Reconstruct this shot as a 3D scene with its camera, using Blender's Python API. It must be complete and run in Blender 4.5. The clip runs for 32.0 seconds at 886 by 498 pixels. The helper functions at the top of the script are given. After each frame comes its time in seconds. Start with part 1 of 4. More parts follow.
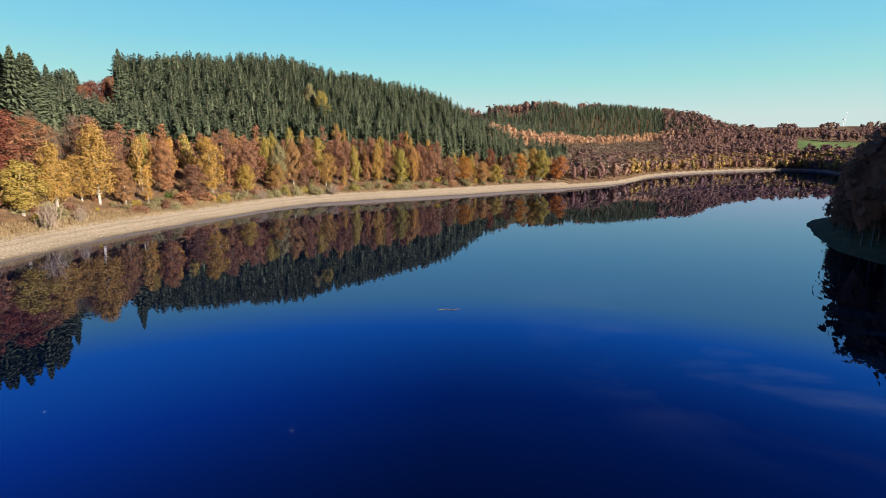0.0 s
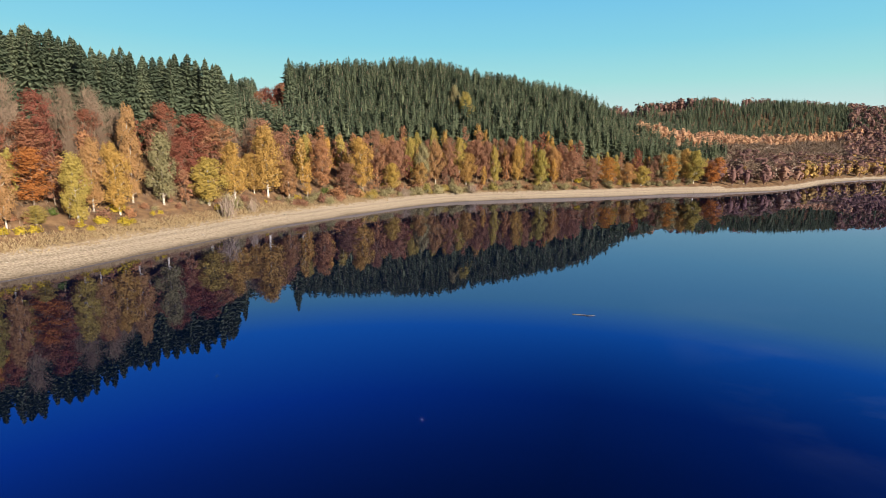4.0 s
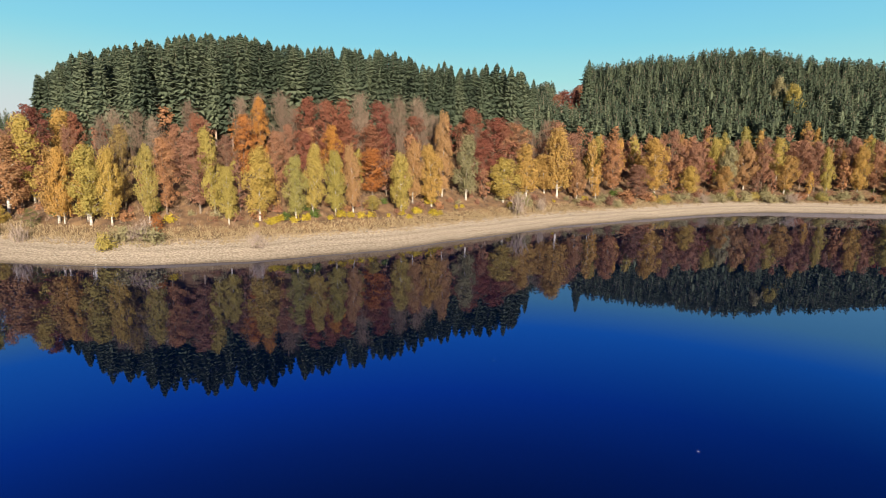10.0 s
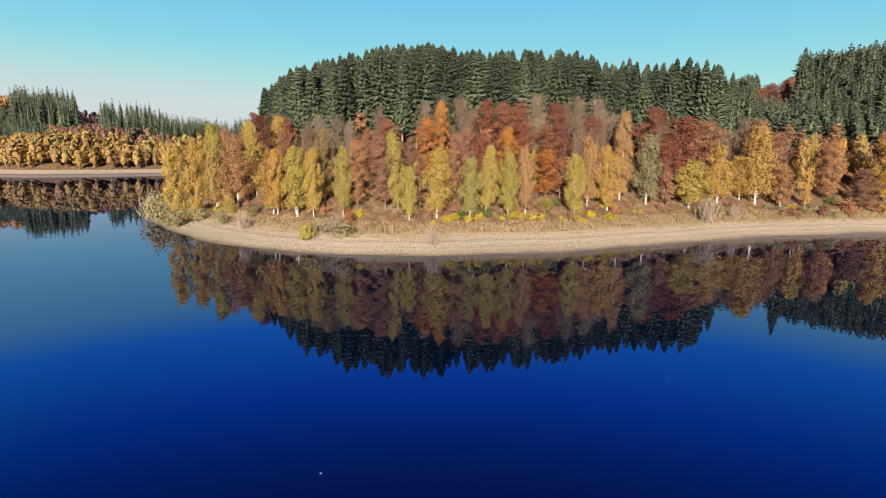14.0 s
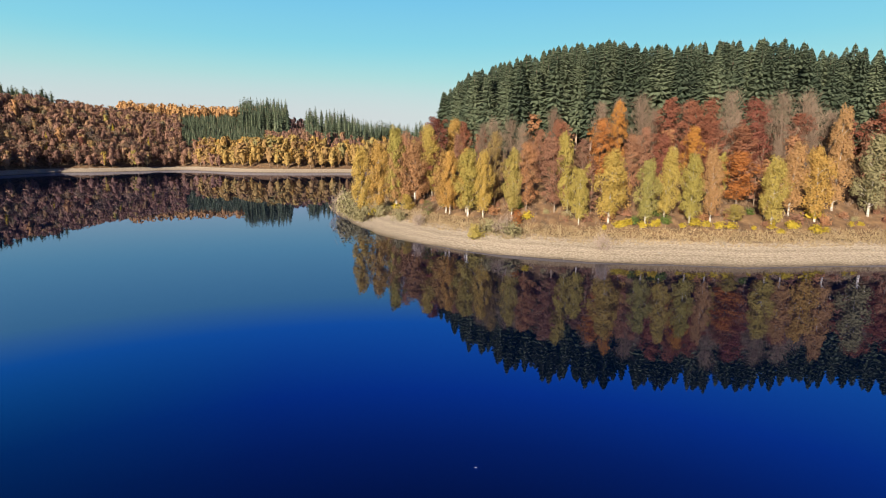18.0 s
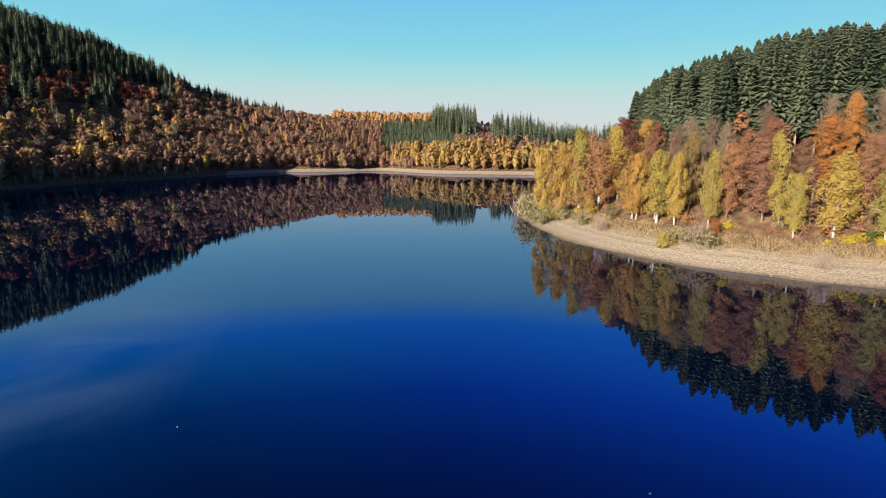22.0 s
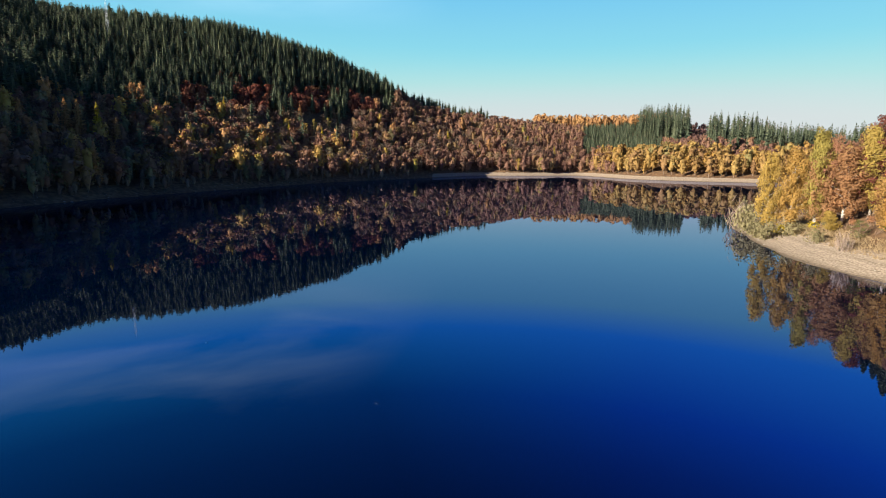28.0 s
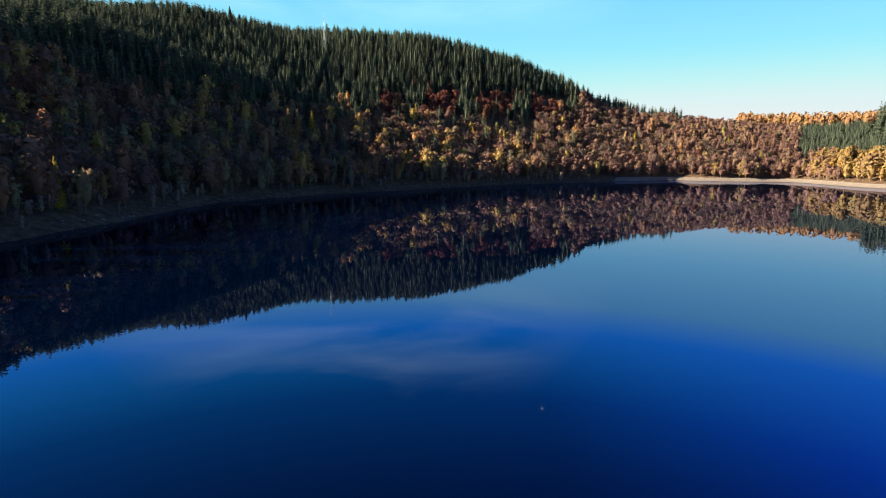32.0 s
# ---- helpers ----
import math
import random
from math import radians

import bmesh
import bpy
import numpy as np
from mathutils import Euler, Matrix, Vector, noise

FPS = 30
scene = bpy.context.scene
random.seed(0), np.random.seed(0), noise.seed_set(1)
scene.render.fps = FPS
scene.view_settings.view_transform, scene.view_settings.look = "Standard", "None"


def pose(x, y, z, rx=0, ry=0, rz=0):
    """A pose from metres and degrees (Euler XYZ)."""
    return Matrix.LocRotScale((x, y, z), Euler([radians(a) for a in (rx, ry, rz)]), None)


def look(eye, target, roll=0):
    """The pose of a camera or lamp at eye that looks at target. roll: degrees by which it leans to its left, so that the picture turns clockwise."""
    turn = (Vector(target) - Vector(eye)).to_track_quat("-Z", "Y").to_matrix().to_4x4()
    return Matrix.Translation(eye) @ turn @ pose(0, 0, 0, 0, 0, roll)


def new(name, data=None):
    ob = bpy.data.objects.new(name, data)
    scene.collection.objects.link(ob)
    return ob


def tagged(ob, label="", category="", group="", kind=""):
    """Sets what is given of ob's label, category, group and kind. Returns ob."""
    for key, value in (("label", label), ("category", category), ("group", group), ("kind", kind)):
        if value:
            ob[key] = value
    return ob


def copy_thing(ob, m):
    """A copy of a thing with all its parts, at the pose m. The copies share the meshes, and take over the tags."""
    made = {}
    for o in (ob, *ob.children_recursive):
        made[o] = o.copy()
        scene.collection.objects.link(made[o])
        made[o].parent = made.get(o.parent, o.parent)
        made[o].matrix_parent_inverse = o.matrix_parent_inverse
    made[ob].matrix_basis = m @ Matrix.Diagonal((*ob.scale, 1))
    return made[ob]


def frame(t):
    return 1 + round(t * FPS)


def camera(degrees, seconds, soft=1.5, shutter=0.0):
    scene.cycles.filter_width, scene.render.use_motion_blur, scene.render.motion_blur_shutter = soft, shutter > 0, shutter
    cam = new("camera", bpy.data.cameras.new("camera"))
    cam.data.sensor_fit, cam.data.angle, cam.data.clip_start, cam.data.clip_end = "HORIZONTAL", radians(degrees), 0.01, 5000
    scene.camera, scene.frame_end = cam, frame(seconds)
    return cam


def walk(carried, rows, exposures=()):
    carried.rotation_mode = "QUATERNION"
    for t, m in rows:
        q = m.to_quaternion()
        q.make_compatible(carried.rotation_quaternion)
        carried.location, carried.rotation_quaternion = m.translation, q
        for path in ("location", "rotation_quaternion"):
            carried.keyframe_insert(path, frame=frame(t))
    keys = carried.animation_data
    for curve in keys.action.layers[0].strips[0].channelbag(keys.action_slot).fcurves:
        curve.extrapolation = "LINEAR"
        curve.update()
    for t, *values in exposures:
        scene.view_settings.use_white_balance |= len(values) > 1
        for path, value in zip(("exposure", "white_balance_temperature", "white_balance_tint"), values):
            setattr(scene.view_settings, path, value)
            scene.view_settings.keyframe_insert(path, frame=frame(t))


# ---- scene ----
cam = camera(78.4, 32.0, 0.65)
EYE_Z = 18.0
# seconds, tilt, lean, turn: the camera hovers over the lake and turns to its left
TURNS = [
    (0.0, 79.94, -0.08, -0.48), (0.5, 79.94, -0.11, 1.41), (1.0, 79.93, -0.16, 3.40), (1.5, 79.92, -0.20, 5.27),
    (2.0, 79.92, -0.25, 7.16), (2.5, 79.89, -0.33, 8.86), (4.5, 79.87, -0.42, 16.24), (5.0, 79.84, -0.48, 18.91),
    (5.5, 79.82, -0.53, 21.95), (6.0, 79.80, -0.58, 24.89), (6.5, 79.78, -0.64, 27.60), (7.0, 79.76, -0.63, 30.77),
    (7.5, 79.75, -0.62, 33.22), (8.0, 79.75, -0.61, 35.40), (8.5, 79.74, -0.64, 37.82), (9.0, 79.74, -0.67, 40.49),
    (9.5, 79.74, -0.70, 42.09), (10.0, 79.74, -0.69, 43.65), (10.5, 79.73, -0.64, 45.21), (11.0, 79.72, -0.60, 47.31),
    (11.5, 79.71, -0.56, 49.65), (12.0, 79.69, -0.58, 52.57), (12.5, 79.68, -0.60, 55.27), (13.0, 79.68, -0.64, 57.50),
    (13.5, 79.67, -0.65, 59.59), (15.5, 79.66, -0.66, 68.43), (16.0, 79.66, -0.67, 70.76), (16.5, 79.65, -0.65, 73.02),
    (17.0, 79.65, -0.65, 75.58), (17.5, 79.65, -0.63, 77.11), (18.0, 79.65, -0.63, 79.39), (18.5, 79.66, -0.61, 81.55),
    (19.0, 79.67, -0.61, 83.77), (19.5, 79.68, -0.58, 85.93), (20.0, 79.68, -0.57, 88.46), (20.5, 79.68, -0.53, 91.14),
    (21.0, 79.69, -0.49, 93.85), (21.5, 79.71, -0.44, 96.05), (22.0, 79.73, -0.43, 98.32), (22.5, 79.75, -0.44, 99.84),
    (23.0, 79.77, -0.46, 101.67), (23.5, 79.79, -0.48, 102.86), (24.0, 79.80, -0.51, 104.58), (24.5, 79.82, -0.53, 106.48),
    (25.0, 79.84, -0.54, 108.42), (25.5, 79.89, -0.52, 110.21), (27.5, 79.93, -0.50, 117.08), (28.0, 79.99, -0.51, 118.79),
    (28.5, 80.01, -0.52, 120.60), (29.0, 80.03, -0.53, 122.82), (29.5, 80.04, -0.54, 124.90), (30.0, 80.06, -0.56, 127.12),
    (30.5, 80.07, -0.55, 129.56), (31.0, 80.08, -0.57, 132.34), (31.5, 80.07, -0.58, 134.86), (32.0, 80.07, -0.62, 137.35),
]
walk(cam, [(t, pose(0, 0, EYE_Z, a, b, c)) for t, a, b, c in TURNS], ((0.0, 1.52), (24.0, 1.52), (28.0, 1.62), (32.0, 1.86)))

# ---- world and sun ----
SUN_AZ, SUN_EL = 237.0, 19.6
world = bpy.data.worlds.new("world")
scene.world = world
world.use_nodes = True
wn, wl = world.node_tree.nodes, world.node_tree.links
wn.clear()
sky = wn.new("ShaderNodeTexSky")
sky.sky_type = "NISHITA"
sky.sun_disc = False
sky.sun_elevation = radians(SUN_EL)
sky.sun_rotation = radians(-SUN_AZ)
sky.air_density, sky.dust_density, sky.ozone_density = 1.0, 0.6, 2.0
wgeo = wn.new("ShaderNodeTexCoord")
wsep = wn.new("ShaderNodeSeparateXYZ")
wl.new(wgeo.outputs["Generated"], wsep.inputs[0])
wramp = wn.new("ShaderNodeValToRGB")
wl.new(wsep.outputs["Z"], wramp.inputs[0])
el = wramp.color_ramp.elements
el[0].position, el[0].color = 0.0, (0.52, 0.57, 0.57, 1)
el[1].position, el[1].color = 1.0, (0.001, 0.008, 0.09, 1)
for p, c in ((0.06, (0.47, 0.60, 0.58)), (0.12, (0.29, 0.575, 0.575)), (0.18, (0.19, 0.51, 0.62)), (0.262, (0.13, 0.43, 0.65)), (0.31, (0.012, 0.24, 0.90)),
             (0.42, (0.0, 0.088, 0.66)), (0.50, (0.0, 0.044, 0.40)), (0.57, (0.0, 0.020, 0.22)), (0.74, (0.0, 0.008, 0.11))):
    el.new(p).color = (*c, 1)
# thin streaks of high cloud
wmap = wn.new("ShaderNodeMapping")
wmap.inputs["Rotation"].default_value = (0, 0, radians(-28))
wmap.inputs["Scale"].default_value = (1.0, 2.0, 8.0)
wl.new(wgeo.outputs["Generated"], wmap.inputs[0])
wcloud = wn.new("ShaderNodeTexNoise")
wcloud.inputs["Scale"].default_value, wcloud.inputs["Detail"].default_value, wcloud.inputs["Roughness"].default_value = 1.3, 6, 0.55
wcloud.inputs["Distortion"].default_value = 0.5
wl.new(wmap.outputs[0], wcloud.inputs["Vector"])
wthin = wn.new("ShaderNodeMapRange")
wthin.inputs[1].default_value, wthin.inputs[2].default_value = 0.48, 0.76
wthin.inputs[3].default_value, wthin.inputs[4].default_value = 0.0, 0.55
wl.new(wcloud.outputs[0], wthin.inputs[0])
# the streaks lie along the valley's line and thin out towards the horizon
wdot = wn.new("ShaderNodeVectorMath")
wdot.operation = "DOT_PRODUCT"
wdot.inputs[1].default_value = (0.56, 0.83, 0.0)
wl.new(wgeo.outputs["Generated"], wdot.inputs[0])
wabs = wn.new("ShaderNodeMath")
wabs.operation = "ABSOLUTE"
wl.new(wdot.outputs["Value"], wabs.inputs[0])
wband = wn.new("ShaderNodeMapRange")
wband.inputs[1].default_value, wband.inputs[2].default_value = 0.86, 0.985
wl.new(wabs.outputs[0], wband.inputs[0])
whigh = wn.new("ShaderNodeValToRGB")
he = whigh.color_ramp.elements
he[0].position, he[0].color = 0.20, (0, 0, 0, 1)
he[1].position, he[1].color = 0.50, (0, 0, 0, 1)
he.new(0.31).color = (1, 1, 1, 1)
he.new(0.40).color = (0.7, 0.7, 0.7, 1)
wl.new(wsep.outputs["Z"], whigh.inputs[0])
wm1 = wn.new("ShaderNodeMath")
wm1.operation = "MULTIPLY"
wl.new(wband.outputs[0], wm1.inputs[0])
wl.new(whigh.outputs[0], wm1.inputs[1])
wm2 = wn.new("ShaderNodeMath")
wm2.operation = "MULTIPLY"
wl.new(wm1.outputs[0], wm2.inputs[0])
wl.new(wthin.outputs[0], wm2.inputs[1])
wstr = wn.new("ShaderNodeVectorMath")
wstr.operation = "SCALE"
wstr.inputs[3].default_value = 0.10
wl.new(sky.outputs[0], wstr.inputs[0])
wmix = wn.new("ShaderNodeMix")
wmix.data_type = "RGBA"
wmix.inputs[0].default_value = 0.95
wl.new(wstr.outputs[0], wmix.inputs[6])
wl.new(wramp.outputs[0], wmix.inputs[7])
wanti = wn.new("ShaderNodeVectorMath")
wanti.operation = "DOT_PRODUCT"
wanti.inputs[1].default_value = (-math.sin(radians(62)), math.cos(radians(62)), 0.0)
wl.new(wgeo.outputs["Generated"], wanti.inputs[0])
waba = wn.new("ShaderNodeMath")
waba.operation = "ABSOLUTE"
wl.new(wanti.outputs["Value"], waba.inputs[0])
wdeep = wn.new("ShaderNodeMapRange")
wdeep.inputs[1].default_value, wdeep.inputs[2].default_value = 0.40, 0.95
wdeep.inputs[3].default_value, wdeep.inputs[4].default_value = 0.55, 1.40
wl.new(waba.outputs[0], wdeep.inputs[0])
wupper = wn.new("ShaderNodeMapRange")
wupper.inputs[1].default_value, wupper.inputs[2].default_value = 0.28, 0.42
wl.new(wsep.outputs["Z"], wupper.inputs[0])
wfac = wn.new("ShaderNodeMix")
wfac.inputs[2].default_value = 1.0
wl.new(wupper.outputs[0], wfac.inputs[0])
wl.new(wdeep.outputs[0], wfac.inputs[3])
wsky = wn.new("ShaderNodeVectorMath")
wsky.operation = "SCALE"
wl.new(wmix.outputs[2], wsky.inputs[0])
wl.new(wfac.outputs[0], wsky.inputs[3])
wmul = wn.new("ShaderNodeMix")
wmul.data_type = "RGBA"
wl.new(wm2.outputs[0], wmul.inputs[0])
# towards the sun's side the upper sky turns lighter and greener
wside = wn.new("ShaderNodeVectorMath")
wside.operation = "DOT_PRODUCT"
wside.inputs[1].default_value = (-math.sin(radians(165)), math.cos(radians(165)), 0.0)
wl.new(wgeo.outputs["Generated"], wside.inputs[0])
wsideR = wn.new("ShaderNodeMapRange")
wsideR.inputs[1].default_value, wsideR.inputs[2].default_value = 0.35, 0.92
wl.new(wside.outputs["Value"], wsideR.inputs[0])
wsideF = wn.new("ShaderNodeMath")
wsideF.operation = "MULTIPLY"
wl.new(wsideR.outputs[0], wsideF.inputs[0])
wl.new(wupper.outputs[0], wsideF.inputs[1])
wgreen = wn.new("ShaderNodeMix")
wgreen.data_type, wgreen.blend_type = "RGBA", "MULTIPLY"
wl.new(wsideF.outputs[0], wgreen.inputs[0])
wl.new(wsky.outputs[0], wgreen.inputs[6])
wgreen.inputs[7].default_value = (1.2, 2.2, 0.95, 1)
wl.new(wgreen.outputs[2], wmul.inputs[6])
wmul.inputs[7].default_value = (0.80, 1.05, 1.10, 1)
# pale haze low over the head of the lake
whz = wn.new("ShaderNodeVectorMath")
whz.operation = "DOT_PRODUCT"
whz.inputs[1].default_value = (-math.sin(radians(103)), math.cos(radians(103)), 0.0)
wl.new(wgeo.outputs["Generated"], whz.inputs[0])
whza = wn.new("ShaderNodeMapRange")
whza.interpolation_type = "SMOOTHSTEP"
whza.inputs[1].default_value, whza.inputs[2].default_value, whza.inputs[4].default_value = 0.78, 1.0, 0.75
wl.new(whz.outputs["Value"], whza.inputs[0])
whzb = wn.new("ShaderNodeMapRange")
whzb.interpolation_type = "SMOOTHSTEP"
whzb.inputs[1].default_value, whzb.inputs[2].default_value, whzb.inputs[3].default_value, whzb.inputs[4].default_value = 0.04, 0.17, 1.0, 0.0
wl.new(wsep.outputs["Z"], whzb.inputs[0])
whzf = wn.new("ShaderNodeMath")
whzf.operation = "MULTIPLY"
wl.new(whza.outputs[0], whzf.inputs[0])
wl.new(whzb.outputs[0], whzf.inputs[1])
whzm = wn.new("ShaderNodeMix")
whzm.data_type = "RGBA"
wl.new(whzf.outputs[0], whzm.inputs[0])
wl.new(wmul.outputs[2], whzm.inputs[6])
whzm.inputs[7].default_value = (0.50, 0.51, 0.53, 1)
wbg = wn.new("ShaderNodeBackground")
wbg.inputs["Strength"].default_value = 0.45
wl.new(whzm.outputs[2], wbg.inputs["Color"])
wout = wn.new("ShaderNodeOutputWorld")
wl.new(wbg.outputs[0], wout.inputs[0])

sun = new("sun", bpy.data.lights.new("sun", "SUN"))
sun.data.energy, sun.data.angle, sun.data.color = 5.0, radians(0.55), (1.0, 0.88, 0.70)
sa, se = radians(SUN_AZ), radians(SUN_EL)
sun.matrix_world = look((-math.sin(sa) * math.cos(se) * 900, math.cos(sa) * math.cos(se) * 900, math.sin(se) * 900), (0, 0, 0))


# ---- materials ----
def shader(name, rough=0.8, spec=0.3):
    m = bpy.data.materials.new(name)
    m.use_nodes = True
    b = m.node_tree.nodes["Principled BSDF"]
    b.inputs["Roughness"].default_value = rough
    b.inputs["Specular IOR Level"].default_value = spec
    return m, m.node_tree.nodes, m.node_tree.links, b


def ramp(n, l, src, stops):
    r = n.new("ShaderNodeValToRGB")
    e = r.color_ramp.elements
    e[0].position, e[0].color = stops[0][0], (*stops[0][1], 1)
    e[1].position, e[1].color = stops[-1][0], (*stops[-1][1], 1)
    for p, c in stops[1:-1]:
        e.new(p).color = (*c, 1)
    l.new(src, r.inputs[0])
    return r.outputs[0]


def noise_tex(n, l, scale, detail=4, coord="Object", stretch=(1, 1, 1)):
    tc = n.new("ShaderNodeTexCoord")
    mp = n.new("ShaderNodeMapping")
    mp.inputs["Scale"].default_value = stretch
    l.new(tc.outputs[coord], mp.inputs[0])
    t = n.new("ShaderNodeTexNoise")
    t.inputs["Scale"].default_value, t.inputs["Detail"].default_value = scale, detail
    l.new(mp.outputs[0], t.inputs["Vector"])
    return t.outputs[0]


def calc(n, l, op, a, b):
    m = n.new("ShaderNodeMath")
    m.operation = op
    for i, v in enumerate((a, b)):
        if isinstance(v, (int, float)):
            m.inputs[i].default_value = v
        else:
            l.new(v, m.inputs[i])
    return m.outputs[0]


def mix(n, l, fac, a, b, kind="MIX"):
    m = n.new("ShaderNodeMix")
    m.data_type, m.blend_type = "RGBA", kind
    for i, v in ((0, fac), (6, a), (7, b)):
        if isinstance(v, (int, float)):
            m.inputs[i].default_value = v
        elif isinstance(v, tuple):
            m.inputs[i].default_value = (*v, 1)
        else:
            l.new(v, m.inputs[i])
    return m.outputs[2]


def foliage(name, stops, through_light=0.45, spread=0.12):
    """Leaves: the tone differs from tree to tree (Object Info, or the attribute tone in joined woods) and from clump to clump."""
    m, n, l, b = shader(name, 0.9, 0.05)
    oi = n.new("ShaderNodeObjectInfo")
    at = n.new("ShaderNodeAttribute")
    at.attribute_name = "tone"
    tree = calc(n, l, "FRACT", calc(n, l, "ADD", oi.outputs["Random"], at.outputs["Fac"]), 0.0)
    ge = n.new("ShaderNodeNewGeometry")
    leaf = calc(n, l, "MULTIPLY", calc(n, l, "SUBTRACT", ge.outputs["Random Per Island"], 0.5), spread)
    col = ramp(n, l, calc(n, l, "ADD", tree, leaf), stops)
    grain = ramp(n, l, calc(n, l, "FRACT", calc(n, l, "MULTIPLY", ge.outputs["Random Per Island"], 37.0), 0.0), ((0.0, (0.82, 0.82, 0.82)), (1.0, (1.12, 1.12, 1.12))))
    col = mix(n, l, 1.0, col, grain, "MULTIPLY")
    l.new(col, b.inputs["Base Color"])
    tr = n.new("ShaderNodeBsdfTranslucent")
    l.new(col, tr.inputs[0])
    mx = n.new("ShaderNodeMixShader")
    mx.inputs[0].default_value = through_light
    l.new(b.outputs[0], mx.inputs[1])
    l.new(tr.outputs[0], mx.inputs[2])
    l.new(mx.outputs[0], n["Material Output"].inputs[0])
    return m


M_YELLOW = foliage("birch_leaves_yellow", ((0.0, (0.29, 0.245, 0.072)), (0.4, (0.37, 0.285, 0.085)), (0.75, (0.40, 0.275, 0.078)), (1.0, (0.27, 0.245, 0.085))))
M_OCHRE = foliage("birch_leaves_ochre", ((0.0, (0.313, 0.184, 0.0748)), (0.5, (0.394, 0.255, 0.0816)), (1.0, (0.394, 0.231, 0.068))))
M_RUST = foliage("beech_leaves_rust", ((0.0, (0.21, 0.115, 0.082)), (0.5, (0.29, 0.152, 0.10)), (1.0, (0.35, 0.18, 0.092))))
M_RED = foliage("beech_leaves_red", ((0.0, (0.16, 0.062, 0.05)), (0.5, (0.22, 0.082, 0.058)), (1.0, (0.27, 0.13, 0.075))))
M_MIXED = foliage("autumn_leaves_mixed", ((0.0, (0.19, 0.0952, 0.0612)), (0.3, (0.272, 0.143, 0.0816)), (0.55, (0.34, 0.211, 0.0816)), (0.8, (0.394, 0.286, 0.0748)), (1.0, (0.245, 0.116, 0.0612))), 0.3, 0.25)
M_BROWNWOOD = foliage("autumn_leaves_brown", ((0.0, (0.16, 0.092, 0.075)), (0.45, (0.25, 0.142, 0.105)), (0.8, (0.30, 0.178, 0.12)), (0.94, (0.33, 0.22, 0.095)), (1.0, (0.18, 0.15, 0.10))), 0.45, 0.25)
M_PURPLE = foliage("far_beech_leaves", ((0.0, (0.15, 0.088, 0.088)), (0.6, (0.205, 0.12, 0.108)), (1.0, (0.26, 0.16, 0.12))), 0.4, 0.25)
M_GOLD = foliage("larch_needles_gold", ((0.0, (0.204, 0.122, 0.0612)), (0.4, (0.286, 0.184, 0.068)), (0.8, (0.326, 0.218, 0.0748)), (1.0, (0.197, 0.17, 0.0748))), 0.3, 0.25)
M_GREEN = foliage("green_leaves", ((0.0, (0.0816, 0.116, 0.034)), (1.0, (0.136, 0.184, 0.0476))))
M_SPRUCE = foliage("spruce_needles", ((0.0, (0.056, 0.074, 0.050)), (0.5, (0.088, 0.110, 0.072)), (1.0, (0.128, 0.150, 0.095))), 0.32, 0.7)
M_LARCH = foliage("larch_needles", ((0.0, (0.313, 0.17, 0.0816)), (1.0, (0.388, 0.224, 0.0952))), 0.3)
M_PINKLARCH = foliage("larch_needles_pink", ((0.0, (0.38, 0.22, 0.145)), (1.0, (0.46, 0.28, 0.17))), 0.4)
M_OLIVE = foliage("willow_leaves", ((0.0, (0.184, 0.163, 0.0884)), (1.0, (0.272, 0.238, 0.129))), 0.3)
M_KHAKI = foliage("oak_leaves_khaki", ((0.0, (0.21, 0.15, 0.062)), (1.0, (0.29, 0.205, 0.082))))
M_PINKTAN = foliage("birch_leaves_tan", ((0.0, (0.30, 0.165, 0.085)), (0.5, (0.35, 0.21, 0.10)), (1.0, (0.39, 0.225, 0.095))))
M_ORANGE = foliage("maple_leaves_orange", ((0.0, (0.33, 0.125, 0.045)), (0.5, (0.40, 0.17, 0.055)), (1.0, (0.42, 0.22, 0.05))))
M_GREYTWIG = foliage("grey_twigs", ((0.0, (0.215, 0.165, 0.135)), (1.0, (0.285, 0.225, 0.185))), 0.15)
M_BRIGHT = foliage("shrub_leaves_yellow", ((0.0, (0.326, 0.245, 0.034)), (1.0, (0.408, 0.313, 0.0408))), 0.35)
M_TWIG = foliage("bare_twigs", ((0.0, (0.136, 0.0952, 0.0714)), (1.0, (0.218, 0.16, 0.119))), 0.1)
M_REED = foliage("dry_grass", ((0.0, (0.231, 0.17, 0.0952)), (1.0, (0.34, 0.262, 0.16))), 0.2, 0.6)


def bark(name, a, b2, scale, stretch):
    m, n, l, b = shader(name, 0.85)
    l.new(ramp(n, l, noise_tex(n, l, scale, 5, stretch=stretch), ((0.35, a), (0.6, b2))), b.inputs["Base Color"])
    return m


M_BIRCHBARK = bark("birch_bark", (0.10, 0.08, 0.07), (0.50, 0.46, 0.40), 3.0, (0.6, 0.6, 2.0))
M_BARK = bark("brown_bark", (0.07, 0.05, 0.04), (0.20, 0.15, 0.11), 4.0, (3, 3, 0.6))
M_SPRUCEBARK = bark("spruce_bark", (0.10, 0.07, 0.055), (0.30, 0.22, 0.17), 4.0, (3, 3, 0.6))

